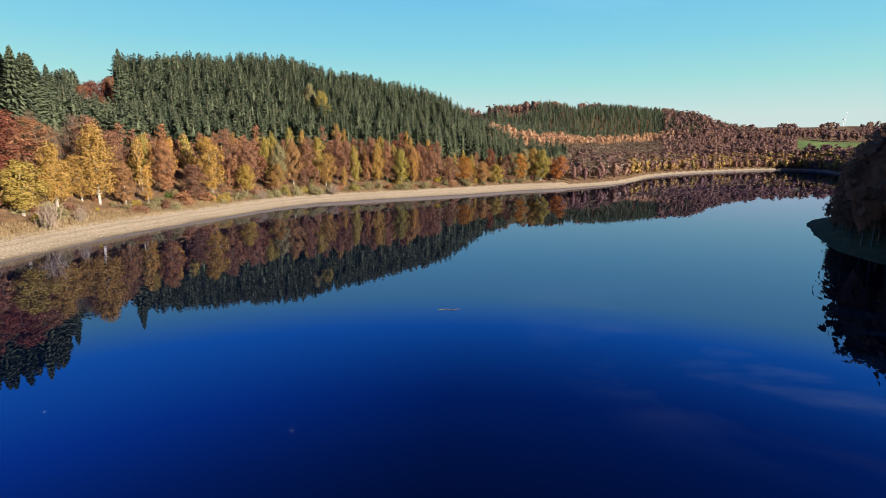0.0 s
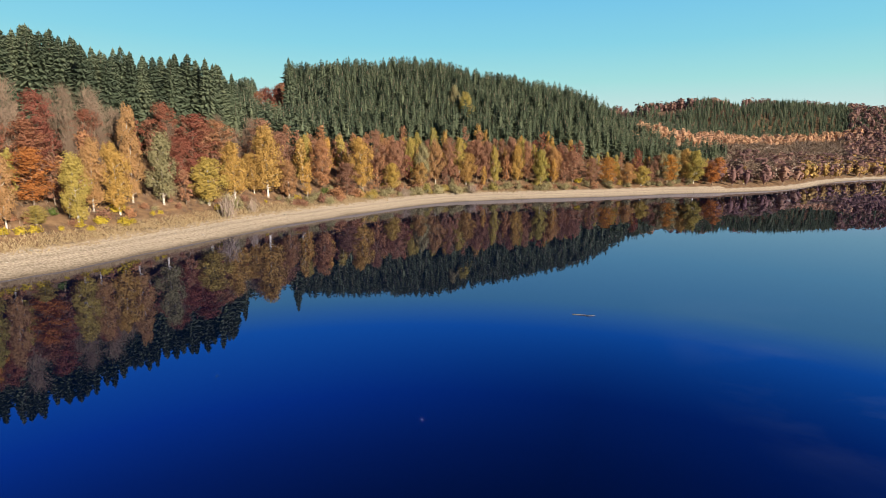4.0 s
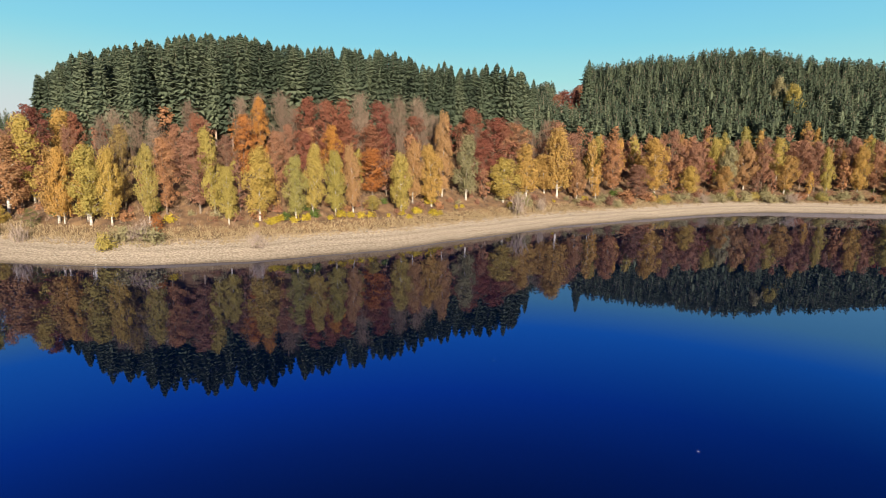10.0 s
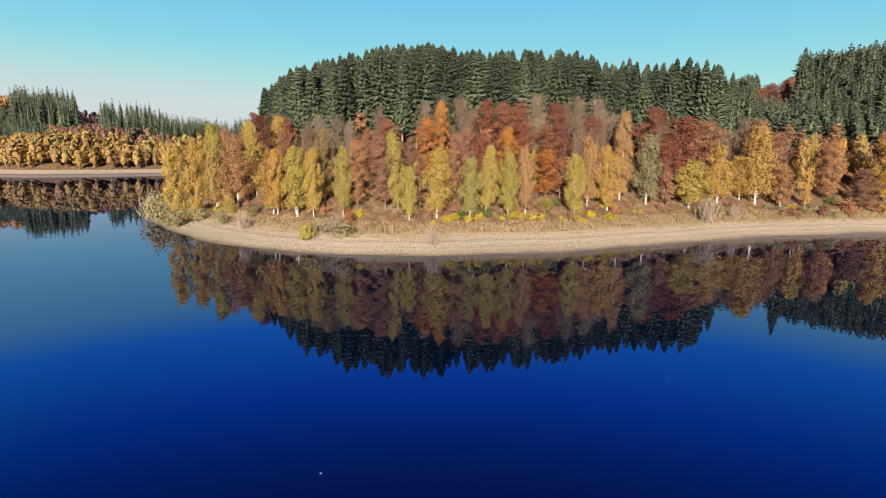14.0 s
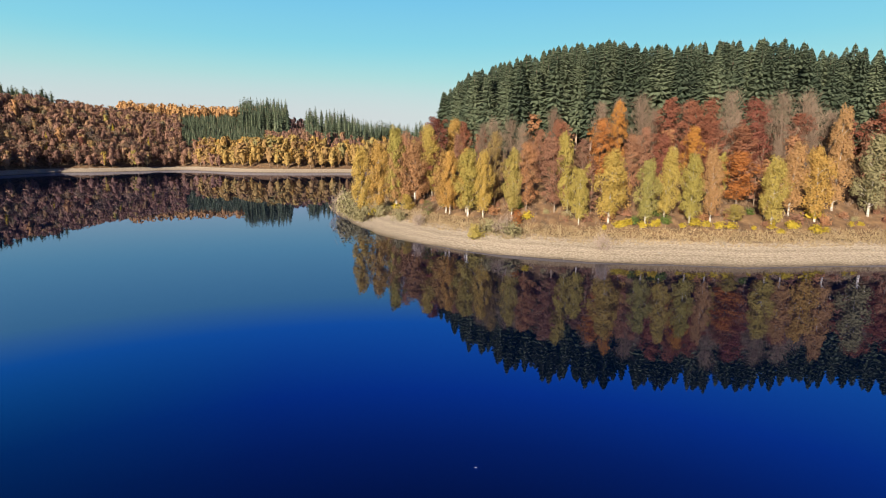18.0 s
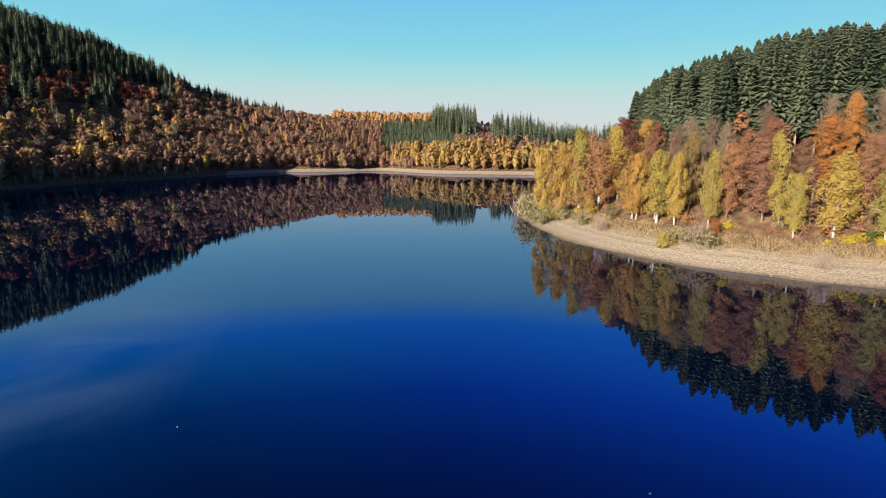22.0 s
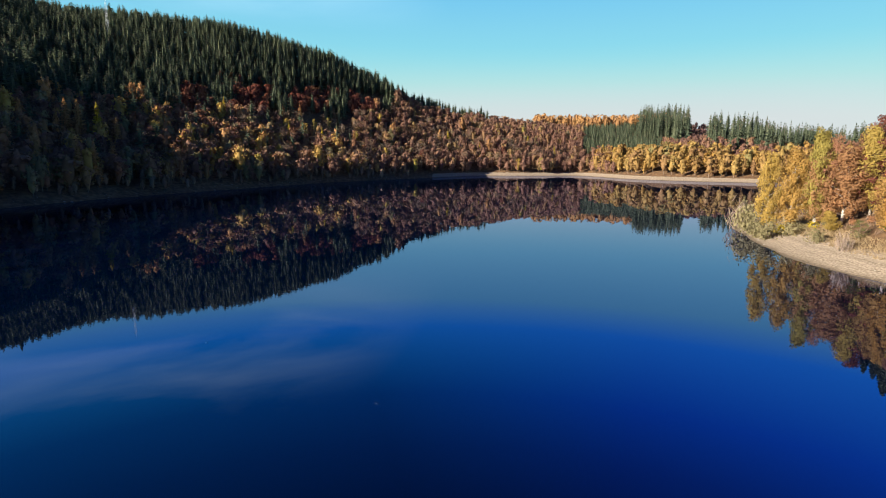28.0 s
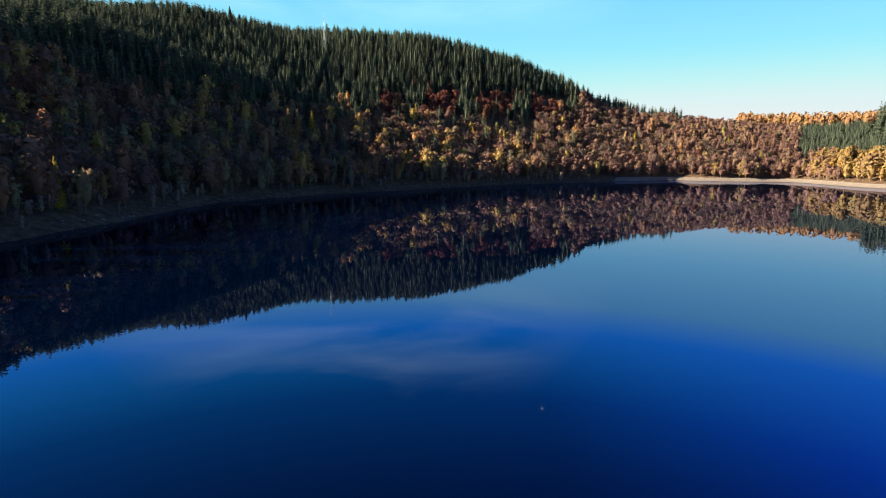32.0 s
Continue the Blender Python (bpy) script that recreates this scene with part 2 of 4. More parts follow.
# water: a still dielectric surface over deep blue water
M_WATER, n, l, b = shader("lake_water", 0.6, 0.0)
b.inputs["Base Color"].default_value = (0.0, 0.002, 0.011, 1)
bp = n.new("ShaderNodeBump")
bp.inputs["Strength"].default_value, bp.inputs["Distance"].default_value = 0.02, 0.02
l.new(noise_tex(n, l, 0.9, 3), bp.inputs["Height"])
gl = n.new("ShaderNodeBsdfGlossy")
gl.inputs["Color"].default_value = (0.67, 0.72, 1.0, 1)
gl.inputs["Roughness"].default_value = 0.012
l.new(bp.outputs[0], gl.inputs["Normal"])
fr = n.new("ShaderNodeFresnel")
fr.inputs["IOR"].default_value = 2.1
l.new(bp.outputs[0], fr.inputs["Normal"])
mx = n.new("ShaderNodeMixShader")
l.new(fr.outputs[0], mx.inputs[0])
l.new(b.outputs[0], mx.inputs[1])
l.new(gl.outputs[0], mx.inputs[2])
l.new(mx.outputs[0], n["Material Output"].inputs[0])

# ground: gravel shore with waterlines, leaf litter above, meadow far off
M_GROUND, n, l, b = shader("ground", 0.92, 0.2)
geo = n.new("ShaderNodeNewGeometry")
sp = n.new("ShaderNodeSeparateXYZ")
l.new(geo.outputs["Position"], sp.inputs[0])
zz = calc(n, l, "ADD", sp.outputs["Z"], calc(n, l, "MULTIPLY", noise_tex(n, l, 0.12, 5), 0.5))
lines = n.new("ShaderNodeTexNoise")
lines.noise_dimensions = "1D"
lines.inputs["Scale"].default_value, lines.inputs["Detail"].default_value = 3.2, 3
l.new(zz, lines.inputs["W"])
gravel = mix(n, l, 0.28, ramp(n, l, noise_tex(n, l, 3.0, 8), ((0.35, (0.136, 0.109, 0.0816)), (0.65, (0.367, 0.303, 0.235)))),
             ramp(n, l, lines.outputs[0], ((0.38, (0.15, 0.119, 0.0884)), (0.58, (0.367, 0.303, 0.235)))))
wet = ramp(n, l, zz, ((0.30, (0.45, 0.43, 0.40)), (0.75, (1.0, 1.0, 1.0))))
gravel = mix(n, l, 1.0, gravel, wet, "MULTIPLY")
litter = ramp(n, l, noise_tex(n, l, 0.5, 9), ((0.3, (0.0544, 0.034, 0.0204)), (0.5, (0.116, 0.068, 0.0374)), (0.7, (0.184, 0.116, 0.0612))))
meadow = ramp(n, l, noise_tex(n, l, 0.02, 6), ((0.3, (0.0612, 0.109, 0.0272)), (0.7, (0.109, 0.163, 0.0476))))
shore_at = n.new("ShaderNodeAttribute")
shore_at.attribute_name = "shore"
field_at = n.new("ShaderNodeAttribute")
field_at.attribute_name = "meadow"
edge = calc(n, l, "ADD", shore_at.outputs["Fac"], calc(n, l, "MULTIPLY", calc(n, l, "SUBTRACT", noise_tex(n, l, 0.4, 5), 0.5), 0.5))
emask = ramp(n, l, edge, ((0.42, (0, 0, 0)), (0.58, (1, 1, 1))))
col = mix(n, l, emask, litter, gravel)
col = mix(n, l, field_at.outputs["Fac"], col, meadow)
l.new(col, b.inputs["Base Color"])
bp = n.new("ShaderNodeBump")
bp.inputs["Strength"].default_value, bp.inputs["Distance"].default_value = 0.5, 0.3
l.new(noise_tex(n, l, 2.5, 6), bp.inputs["Height"])
l.new(bp.outputs[0], b.inputs["Normal"])


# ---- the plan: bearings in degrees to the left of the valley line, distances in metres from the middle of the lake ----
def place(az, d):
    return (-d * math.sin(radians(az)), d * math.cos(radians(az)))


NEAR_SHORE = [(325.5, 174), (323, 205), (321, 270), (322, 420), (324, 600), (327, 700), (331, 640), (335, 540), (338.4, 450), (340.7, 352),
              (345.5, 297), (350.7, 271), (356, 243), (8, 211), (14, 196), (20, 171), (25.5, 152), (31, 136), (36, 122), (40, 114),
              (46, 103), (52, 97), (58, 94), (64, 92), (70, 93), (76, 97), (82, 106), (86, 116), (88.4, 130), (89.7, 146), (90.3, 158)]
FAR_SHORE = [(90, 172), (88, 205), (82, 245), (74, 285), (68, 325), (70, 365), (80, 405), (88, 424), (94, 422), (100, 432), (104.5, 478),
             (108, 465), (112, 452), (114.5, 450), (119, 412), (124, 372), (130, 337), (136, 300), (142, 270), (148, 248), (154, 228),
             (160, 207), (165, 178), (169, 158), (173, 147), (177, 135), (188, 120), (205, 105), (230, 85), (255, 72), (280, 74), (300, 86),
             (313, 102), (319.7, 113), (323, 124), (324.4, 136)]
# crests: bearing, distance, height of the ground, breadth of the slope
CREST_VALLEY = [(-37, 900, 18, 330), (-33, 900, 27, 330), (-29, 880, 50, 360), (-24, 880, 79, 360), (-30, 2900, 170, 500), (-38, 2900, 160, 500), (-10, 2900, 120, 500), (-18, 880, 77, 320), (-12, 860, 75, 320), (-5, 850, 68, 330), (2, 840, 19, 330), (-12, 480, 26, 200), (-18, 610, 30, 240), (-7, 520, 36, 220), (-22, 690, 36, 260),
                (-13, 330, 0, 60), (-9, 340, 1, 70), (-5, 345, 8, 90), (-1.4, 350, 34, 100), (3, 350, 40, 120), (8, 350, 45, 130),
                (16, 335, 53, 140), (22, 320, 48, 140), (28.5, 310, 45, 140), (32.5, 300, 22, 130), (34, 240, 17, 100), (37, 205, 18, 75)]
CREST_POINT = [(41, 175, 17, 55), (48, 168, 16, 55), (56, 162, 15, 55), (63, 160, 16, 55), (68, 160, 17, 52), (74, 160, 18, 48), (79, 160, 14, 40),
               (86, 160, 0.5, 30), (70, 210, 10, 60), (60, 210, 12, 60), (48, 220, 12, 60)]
# crests from 200 on are unseen hills, assumed to shade the side banks
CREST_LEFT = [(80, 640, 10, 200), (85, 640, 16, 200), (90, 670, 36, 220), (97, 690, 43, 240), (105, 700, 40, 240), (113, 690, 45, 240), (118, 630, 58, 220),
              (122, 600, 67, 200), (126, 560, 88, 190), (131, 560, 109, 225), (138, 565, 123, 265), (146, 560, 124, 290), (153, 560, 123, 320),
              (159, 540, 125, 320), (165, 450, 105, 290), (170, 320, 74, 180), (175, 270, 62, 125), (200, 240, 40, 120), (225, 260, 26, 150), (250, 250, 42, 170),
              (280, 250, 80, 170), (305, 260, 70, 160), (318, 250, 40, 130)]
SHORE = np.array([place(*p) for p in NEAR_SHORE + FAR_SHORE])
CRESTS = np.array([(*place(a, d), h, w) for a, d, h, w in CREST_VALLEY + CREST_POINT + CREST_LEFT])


def smooth_outline(pts, k):
    """Rounds a closed outline (Catmull-Rom)."""
    out = []
    for i in range(len(pts)):
        a, b, c, d = (pts[(i + j) % len(pts)] for j in (-1, 0, 1, 2))
        for s in range(k):
            t = s / k
            out.append(0.5 * (2 * b + (c - a) * t + (2 * a - 5 * b + 4 * c - d) * t * t + (3 * b - a - 3 * c + d) * t ** 3))
    return np.array(out)


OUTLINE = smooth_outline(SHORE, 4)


def shore_distance(p):
    """Metres from the waterline: above zero on land."""
    best = np.full(len(p), 1e9)
    inside = np.zeros(len(p), bool)
    for i in range(len(OUTLINE)):
        a, b = OUTLINE[i], OUTLINE[(i + 1) % len(OUTLINE)]
        ab = b - a
        t = np.clip(((p - a) @ ab) / (ab @ ab + 1e-9), 0, 1)
        best = np.minimum(best, ((p - a - t[:, None] * ab) ** 2).sum(1))
        cross = (a[1] > p[:, 1]) != (b[1] > p[:, 1])
        xi = a[0] + (p[:, 1] - a[1]) / (b[1] - a[1] + 1e-12) * ab[0]
        inside ^= cross & (p[:, 0] < xi)
    return np.where(inside, -1, 1) * np.sqrt(best)


def wobble(p, s, k):
    x, y = p[:, 0] / s, p[:, 1] / s
    return (np.sin(x * 1.3 + k) * np.cos(y * 1.1 - k * 2) + 0.5 * np.sin(2.3 * x - 1.7 * y + k * 3) + 0.3 * np.cos(3.9 * y + 2.9 * x + k)) / 1.8


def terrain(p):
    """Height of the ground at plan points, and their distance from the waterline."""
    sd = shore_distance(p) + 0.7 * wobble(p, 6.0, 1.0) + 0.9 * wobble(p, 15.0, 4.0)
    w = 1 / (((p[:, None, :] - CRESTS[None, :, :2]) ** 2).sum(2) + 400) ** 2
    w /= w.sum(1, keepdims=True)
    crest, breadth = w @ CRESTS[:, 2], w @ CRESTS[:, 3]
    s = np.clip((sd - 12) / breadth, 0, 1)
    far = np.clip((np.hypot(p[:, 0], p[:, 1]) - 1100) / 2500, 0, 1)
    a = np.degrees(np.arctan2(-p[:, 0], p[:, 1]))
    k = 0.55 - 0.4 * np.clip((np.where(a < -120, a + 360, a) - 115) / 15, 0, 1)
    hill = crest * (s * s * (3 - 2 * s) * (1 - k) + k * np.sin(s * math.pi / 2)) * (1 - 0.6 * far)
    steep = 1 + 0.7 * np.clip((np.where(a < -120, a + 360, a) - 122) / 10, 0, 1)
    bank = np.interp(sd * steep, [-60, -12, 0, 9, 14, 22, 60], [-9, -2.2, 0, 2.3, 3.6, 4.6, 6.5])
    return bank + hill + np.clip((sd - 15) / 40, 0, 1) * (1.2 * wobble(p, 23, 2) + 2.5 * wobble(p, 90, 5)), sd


# ---- the ground and the water ----
def mesh_object(name, verts, faces, material, parent=None, tones=None):
    me = bpy.data.meshes.new(name)
    me.from_pydata(verts if isinstance(verts, list) else verts.tolist(), [], faces if isinstance(faces, list) else faces.tolist())
    if tones is not None:
        me.attributes.new("tone", "FLOAT", "POINT").data.foreach_set("value", np.asarray(tones, np.float32))
    me.materials.append(material)
    ob = new(name, me)
    ob.parent = parent
    return ob


def build_ground():
    rings = [0.0, 25.0, 45.0]
    while rings[-1] < 4700:
        r = rings[-1]
        rings.append(r + (10 if r < 65 else 1.6 if r < 130 else 2.2 if r < 300 else 3.6 if r < 520 else 5.0 if r < 760 else r * 0.045))
    rings = np.array(rings)
    na = 560
    az = np.arange(na) * 2 * math.pi / na
    pts = np.stack([-np.outer(rings, np.sin(az)), np.outer(rings, np.cos(az))], -1).reshape(-1, 2)
    z, sd = terrain(pts)
    q = np.arange(len(rings) - 1)[:, None] * na + np.arange(na)[None, :]
    q2 = np.arange(len(rings) - 1)[:, None] * na + (np.arange(na)[None, :] + 1) % na
    faces = np.stack([q, q2, q2 + na, q + na], -1).reshape(-1, 4)
    ob = mesh_object("ground", np.column_stack([pts, z]), faces, M_GROUND)
    for p in ob.data.polygons:
        p.use_smooth = True
    a = np.degrees(np.arctan2(-pts[:, 0], pts[:, 1]))
    r = np.hypot(pts[:, 0], pts[:, 1])
    wide = np.where((np.where(a < -120, a + 360, a) > 120) | ((a < -25) & (r < 260)), 0.03, np.where(a < -13, 0.62, 1.0))
    ob.data.attributes.new("shore", "FLOAT", "POINT").data.foreach_set("value", (np.clip(1 - (sd - 5 * wide) / (9 * wide), 0, 1) * (wide > 0.1)).astype(np.float32))
    mead = 1.0 * (((a < -31) & (a > -45) & (r > 760) & (r < 1010)) | ((r > 1500) & (np.sin(pts[:, 0] / 310) + np.sin(pts[:, 1] / 190 + 1) > -0.2))) + 0.35 * ((a < -25) & (a > -60) & (r < 260))
    ob.data.attributes.new("meadow", "FLOAT", "POINT").data.foreach_set("value", mead.astype(np.float32))
    tagged(ob, "gravel shore, leaf-covered forest floor and far meadows", "ground", kind="structure")


build_ground()
water = mesh_object("water", [(-900, -500, 0), (700, -500, 0), (700, 900, 0), (-900, 900, 0)], [(0, 1, 2, 3)], M_WATER)
tagged(water, "still deep blue lake water mirroring the woods", "lake", kind="structure")

# ---- trees ----
RNG = np.random.default_rng(7)


def tube(path, radii, sides=6):
    """A tapered tube along a path: vertices and faces."""
    path = np.asarray(path, float)
    v, f = [], []
    for i, (p, r) in enumerate(zip(path, radii)):
        d = path[min(i + 1, len(path) - 1)] - path[max(i - 1, 0)]
        d = d / (np.linalg.norm(d) + 1e-9)
        u = np.cross(d, (1, 0, 0) if abs(d[0]) < 0.8 else (0, 1, 0))
        u = u / np.linalg.norm(u)
        w = np.cross(d, u)
        for k in range(sides):
            a = 2 * math.pi * k / sides
            v.append(p + r * (math.cos(a) * u + math.sin(a) * w))
    for i in range(len(path) - 1):
        for k in range(sides):
            k2 = (k + 1) % sides
            f.append((i * sides + k, i * sides + k2, (i + 1) * sides + k2, (i + 1) * sides + k))
    return np.array(v), np.array(f)


def join(pieces):
    v, f, o = [], [], 0
    for a, b in pieces:
        v.append(a)
        f.append(b + o)
        o += len(a)
    return np.concatenate(v), np.concatenate(f)


def leaves(rng, centres, reach, n, size, hang=0.0, flat=0.35, tall=1.0):
    """n small leaf clumps, each a bent face, on the outsides of the boughs round the centres."""
    pick = rng.integers(0, len(centres), n)
    c = centres[pick]
    d = rng.normal(size=(n, 3))
    d /= np.linalg.norm(d, axis=1, keepdims=True)
    each = (0.7 + 0.6 * rng.random(len(centres)))[pick][:, None]
    p = c + d * (rng.random((n, 1)) ** 0.4) * reach * each * np.array([1, 1, tall])
    mid = centres[:, :2].mean(0)
    out = np.column_stack([c[:, :2] - mid, np.zeros(n)])
    out /= np.linalg.norm(out, axis=1, keepdims=True) + 0.3
    nrm = 0.7 * d + 0.5 * out + rng.normal(size=(n, 3)) * flat + np.array([0, 0, 0.3])
    nrm /= np.linalg.norm(nrm, axis=1, keepdims=True)
    u = np.cross(nrm, rng.normal(size=(n, 3)))
    if hang:
        u = u * (1 - hang) + np.array([0, 0, -1.0]) * hang
    u /= np.linalg.norm(u, axis=1, keepdims=True)
    w = np.cross(nrm, u)
    w /= np.linalg.norm(w, axis=1, keepdims=True) + 1e-9
    s = size * (0.6 + 0.8 * rng.random((n, 1)))
    lng = s * (1 + hang)
    v = np.stack([p - u * lng * 0.5, p + w * s * 0.42 + nrm * s * 0.12, p + u * lng * 0.5, p - w * s * 0.42 + nrm * s * 0.12], 1).reshape(-1, 3)
    return v, np.arange(n)[:, None] * 4 + np.array([[0, 1, 2, 3]])


def crown_profile(u, slim):
    """Half breadth of a crown, as a share, from its foot (0) to its top (1)."""
    return np.sin(math.pi * np.clip(0.10 + 0.86 * u ** slim, 0, 1)) ** 0.75


def broadleaf_geo(seed, height, width, base, boughs, reach, n_leaf, size, hang=0.0, slim=0.8, tall=1.0, lean=0.03, stray=0.25):
    """Trunk and limbs, and a crown of boughs of the given full width at the given height."""
    rng = np.random.default_rng(seed)
    bend = rng.normal(size=2) * lean * height
    zs = np.linspace(-0.4, height * 0.96, 15)
    at = lambda z: np.array([bend[0] * (max(z, 0) / height) ** 1.6, bend[1] * (max(z, 0) / height) ** 1.6, z])
    r0 = height * 0.0115
    stem = tube([at(z) for z in zs], [r0 * (1.3 if i == 0 else 1) * (1 - 0.9 * i / 14) for i in range(15)], 7)
    wood, centres = [stem], []
    for k in range(boughs):
        u = (k + rng.random()) / boughs
        a = k * 2.4 + 0.7 * rng.random()
        r = max(0.02, (width * 0.5 - reach * 0.7) * crown_profile(u, slim)) * (1 - stray + 1.6 * stray * rng.random()) * (1.0 if k % 3 else 0.45)
        z = height * (base + (0.985 - base) * u) - reach * tall * 0.8 * u
        c = at(z) + np.array([math.cos(a) * r, math.sin(a) * r, 0])
        centres.append(c)
        z0 = max(height * base * 0.8, z - (0.75 if u < 0.8 else 0.3) * r - 0.3)
        p0 = at(zs[int(np.abs(zs - z0).argmin())])
        q = [p0, p0 * 0.45 + c * 0.55 + np.array([0, 0, 0.06 * r]), c]
        lv, lf = tube(q, [r0 * 0.33, r0 * 0.2, r0 * 0.05], 4)
        o = sum(len(w[0]) for w in wood)
        near = int(((stem[0] - q[0]) ** 2).sum(1).argmin())
        wood.append((lv[1:], np.where(lf == 0, near - o, lf - 1)))
    for k in range(boughs // 3):
        u = 0.06 + 0.86 * (k + 0.5) / (boughs // 3)
        c = at(height * (base + (0.97 - base) * u))
        centres.append(c + np.array([*(rng.normal(size=2) * width * 0.09 * crown_profile(u, slim)), 0]))
    return join(wood), leaves(rng, np.array(centres), reach, n_leaf, size, hang, 0.25, tall) if n_leaf else None


def twigs(rng, centres, n, ln, thick=0.035):
    """Fine bare twigs as thin upright slivers."""
    c = centres[rng.integers(0, len(centres), n)] + rng.normal(size=(n, 3)) * 0.5
    d = rng.normal(size=(n, 3)) * 0.55 + np.array([0, 0, 1.0])
    d /= np.linalg.norm(d, axis=1, keepdims=True)
    s = np.cross(d, rng.normal(size=(n, 3)))
    s /= np.linalg.norm(s, axis=1, keepdims=True)
    L = ln * (0.5 + rng.random((n, 1)))
    v = np.stack([c - s * thick, c + s * thick, c + d * L + s * thick * 0.25, c + d * L - s * thick * 0.25], 1).reshape(-1, 3)
    return v, np.arange(n)[:, None] * 4 + np.array([[0, 1, 2, 3]])


def spruce_geo(seed, height, radius, whorls, per, bare=0.08, sides=6, fringe=2, full=0.78):
    """A spruce: tapered trunk, whorls of drooping boughs folded like small roofs, a dense inner body and a slender leader."""
    rng = np.random.default_rng(seed)
    trunk = tube([(0, 0, -0.4), (0, 0, height * 0.5), (0, 0, height * 0.985)], [height * 0.012, height * 0.008, 0.02], sides)
    n = whorls * per
    t = ((np.repeat(np.arange(whorls), per) + rng.random(n) * 0.9) / whorls) ** 0.92
    a = np.tile(np.arange(per) * 2 * math.pi / per, whorls) + np.repeat(np.arange(whorls) * 1.9, per) + rng.normal(size=n) * 0.25
    L = radius * ((1 - t) ** full * (1 - 0.3 * np.exp(-t * 10)) + 0.03) * (0.72 + 0.5 * rng.random(n)) * (1 + 0.14 * np.sin(a * 2 + seed))
    h = np.stack([np.cos(a), np.sin(a), np.zeros(n)], 1)
    s = np.stack([-np.sin(a), np.cos(a), np.zeros(n)], 1)
    up = np.array([[0, 0, 1.0]])
    z = (height * (bare + (0.985 - bare) * t))[:, None]
    slope = (-0.55 + 0.75 * t + 0.12 * rng.normal(size=n))[:, None]
    L = L[:, None]
    p0 = up * z - h * L * 0.03
    p1 = h * L * 0.62 + up * (z + slope * L * 0.55)
    p2 = h * L + up * (z + slope * L * 0.72 + 0.03 * L)
    w = 0.24 * L + 0.010 * height
    side = lambda k: p1 + s * w * k - up * w * 0.55 - h * L * 0.08
    quads = [np.stack([p0, side(1.0), p2, p1], 1), np.stack([p0, p1, p2, side(-1.0)], 1)]
    if fringe:
        for k in (0.55, -0.55)[:fringe]:
            q = p1 + s * w * k - up * w * 0.3
            tip = q + h * L * 0.30 + s * w * k * 0.6 - up * (0.35 * L + 0.2)
            quads.append(np.stack([q - h * L * 0.2, q + s * w * 0.35 - up * w * 0.5, tip, q - s * w * 0.35 - up * w * 0.5], 1))
    core, tip = [], []
    for k in range(6):
        b0, b1 = 2 * math.pi * k / 6, 2 * math.pi * (k + 1) / 6
        for t0, t1 in ((0.0, 0.4), (0.4, 0.8)):
            e0, e1 = (radius * 0.30 * (1 - u) ** full for u in (t0, t1))
            z0, z1 = height * (bare + (0.97 - bare) * t0), height * (bare + (0.97 - bare) * t1)
            core.append([(math.cos(b0) * e0, math.sin(b0) * e0, z0), (math.cos(b1) * e0, math.sin(b1) * e0, z0),
                         (math.cos(b1) * e1, math.sin(b1) * e1, z1), (math.cos(b0) * e1, math.sin(b0) * e1, z1)])
    for k in range(4):
        b0 = math.pi * k / 2
        e = np.array([math.cos(b0), math.sin(b0), 0]) * radius * 0.10
        g = np.array([math.cos(b0 + 0.9), math.sin(b0 + 0.9), 0]) * radius * 0.05
        tip.append([e + up[0] * height * 0.925, g + up[0] * height * 0.955, up[0] * height, -g * 0.3 + up[0] * height * 0.94])
    v = np.concatenate([q.reshape(-1, 3) for q in quads] + [np.array(core + tip).reshape(-1, 3)])
    return trunk, (v, np.arange(len(v) // 4)[:, None] * 4 + np.array([[0, 1, 2, 3]]))


def tree_thing(name, label, category, wood, wood_mat, crown, crown_mat, group):
    """One tree: an Empty at its foot with trunk and crown under it."""
    root = tagged(new(name), label, category, group)
    mesh_object("trunk", wood[0], wood[1], wood_mat, root)
    if crown is not None:
        mesh_object("crown", crown[0], crown[1], crown_mat, root)
    return root


def stand(x, y, z, turn, scale, wide=1.0):
    return Matrix.Translation((x, y, z)) @ Matrix.Rotation(turn, 4, "Z") @ Matrix.Diagonal((scale * wide, scale * wide, scale, 1))


class Kind:
    """A kind of tree: some built specimens of unit height and crown width, planted by copying."""

    def __init__(self, specimens, height, width=5.0):
        self.specimens, self.height, self.width, self.used = specimens, height, width, 0

    def plant_wide(self, x, y, z, h, metres):
        return self.plant(x, y, z, h, metres / (self.width * h / self.height))

    def plant(self, x, y, z, h, wide=1.0):
        src = self.specimens[self.used % len(self.specimens)]
        m = stand(x, y, z - 0.1, RNG.random() * 6.28, h / self.height, wide)
        if self.used < len(self.specimens):
            src.matrix_basis = m
            ob = src
        else:
            ob = copy_thing(src, m @ Matrix.Diagonal((1 / src.scale[0], 1 / src.scale[1], 1 / src.scale[2], 1)))
        self.used += 1
        return ob


def birches(name, label, mat, seeds, n_leaf=6600, size=0.215, boughs=48):
    out = []
    for s in seeds:
        wood, crown = broadleaf_geo(s, 15, 5.0, 0.14, boughs, 0.72, n_leaf, size, 0.5, 0.75 + 0.15 * (s % 3), 1.7, 0.03)
        out.append(tree_thing(name, label, "tree", wood, M_BIRCHBARK, crown, mat, "trees along the bank"))
    return Kind(out, 15, 5.0)


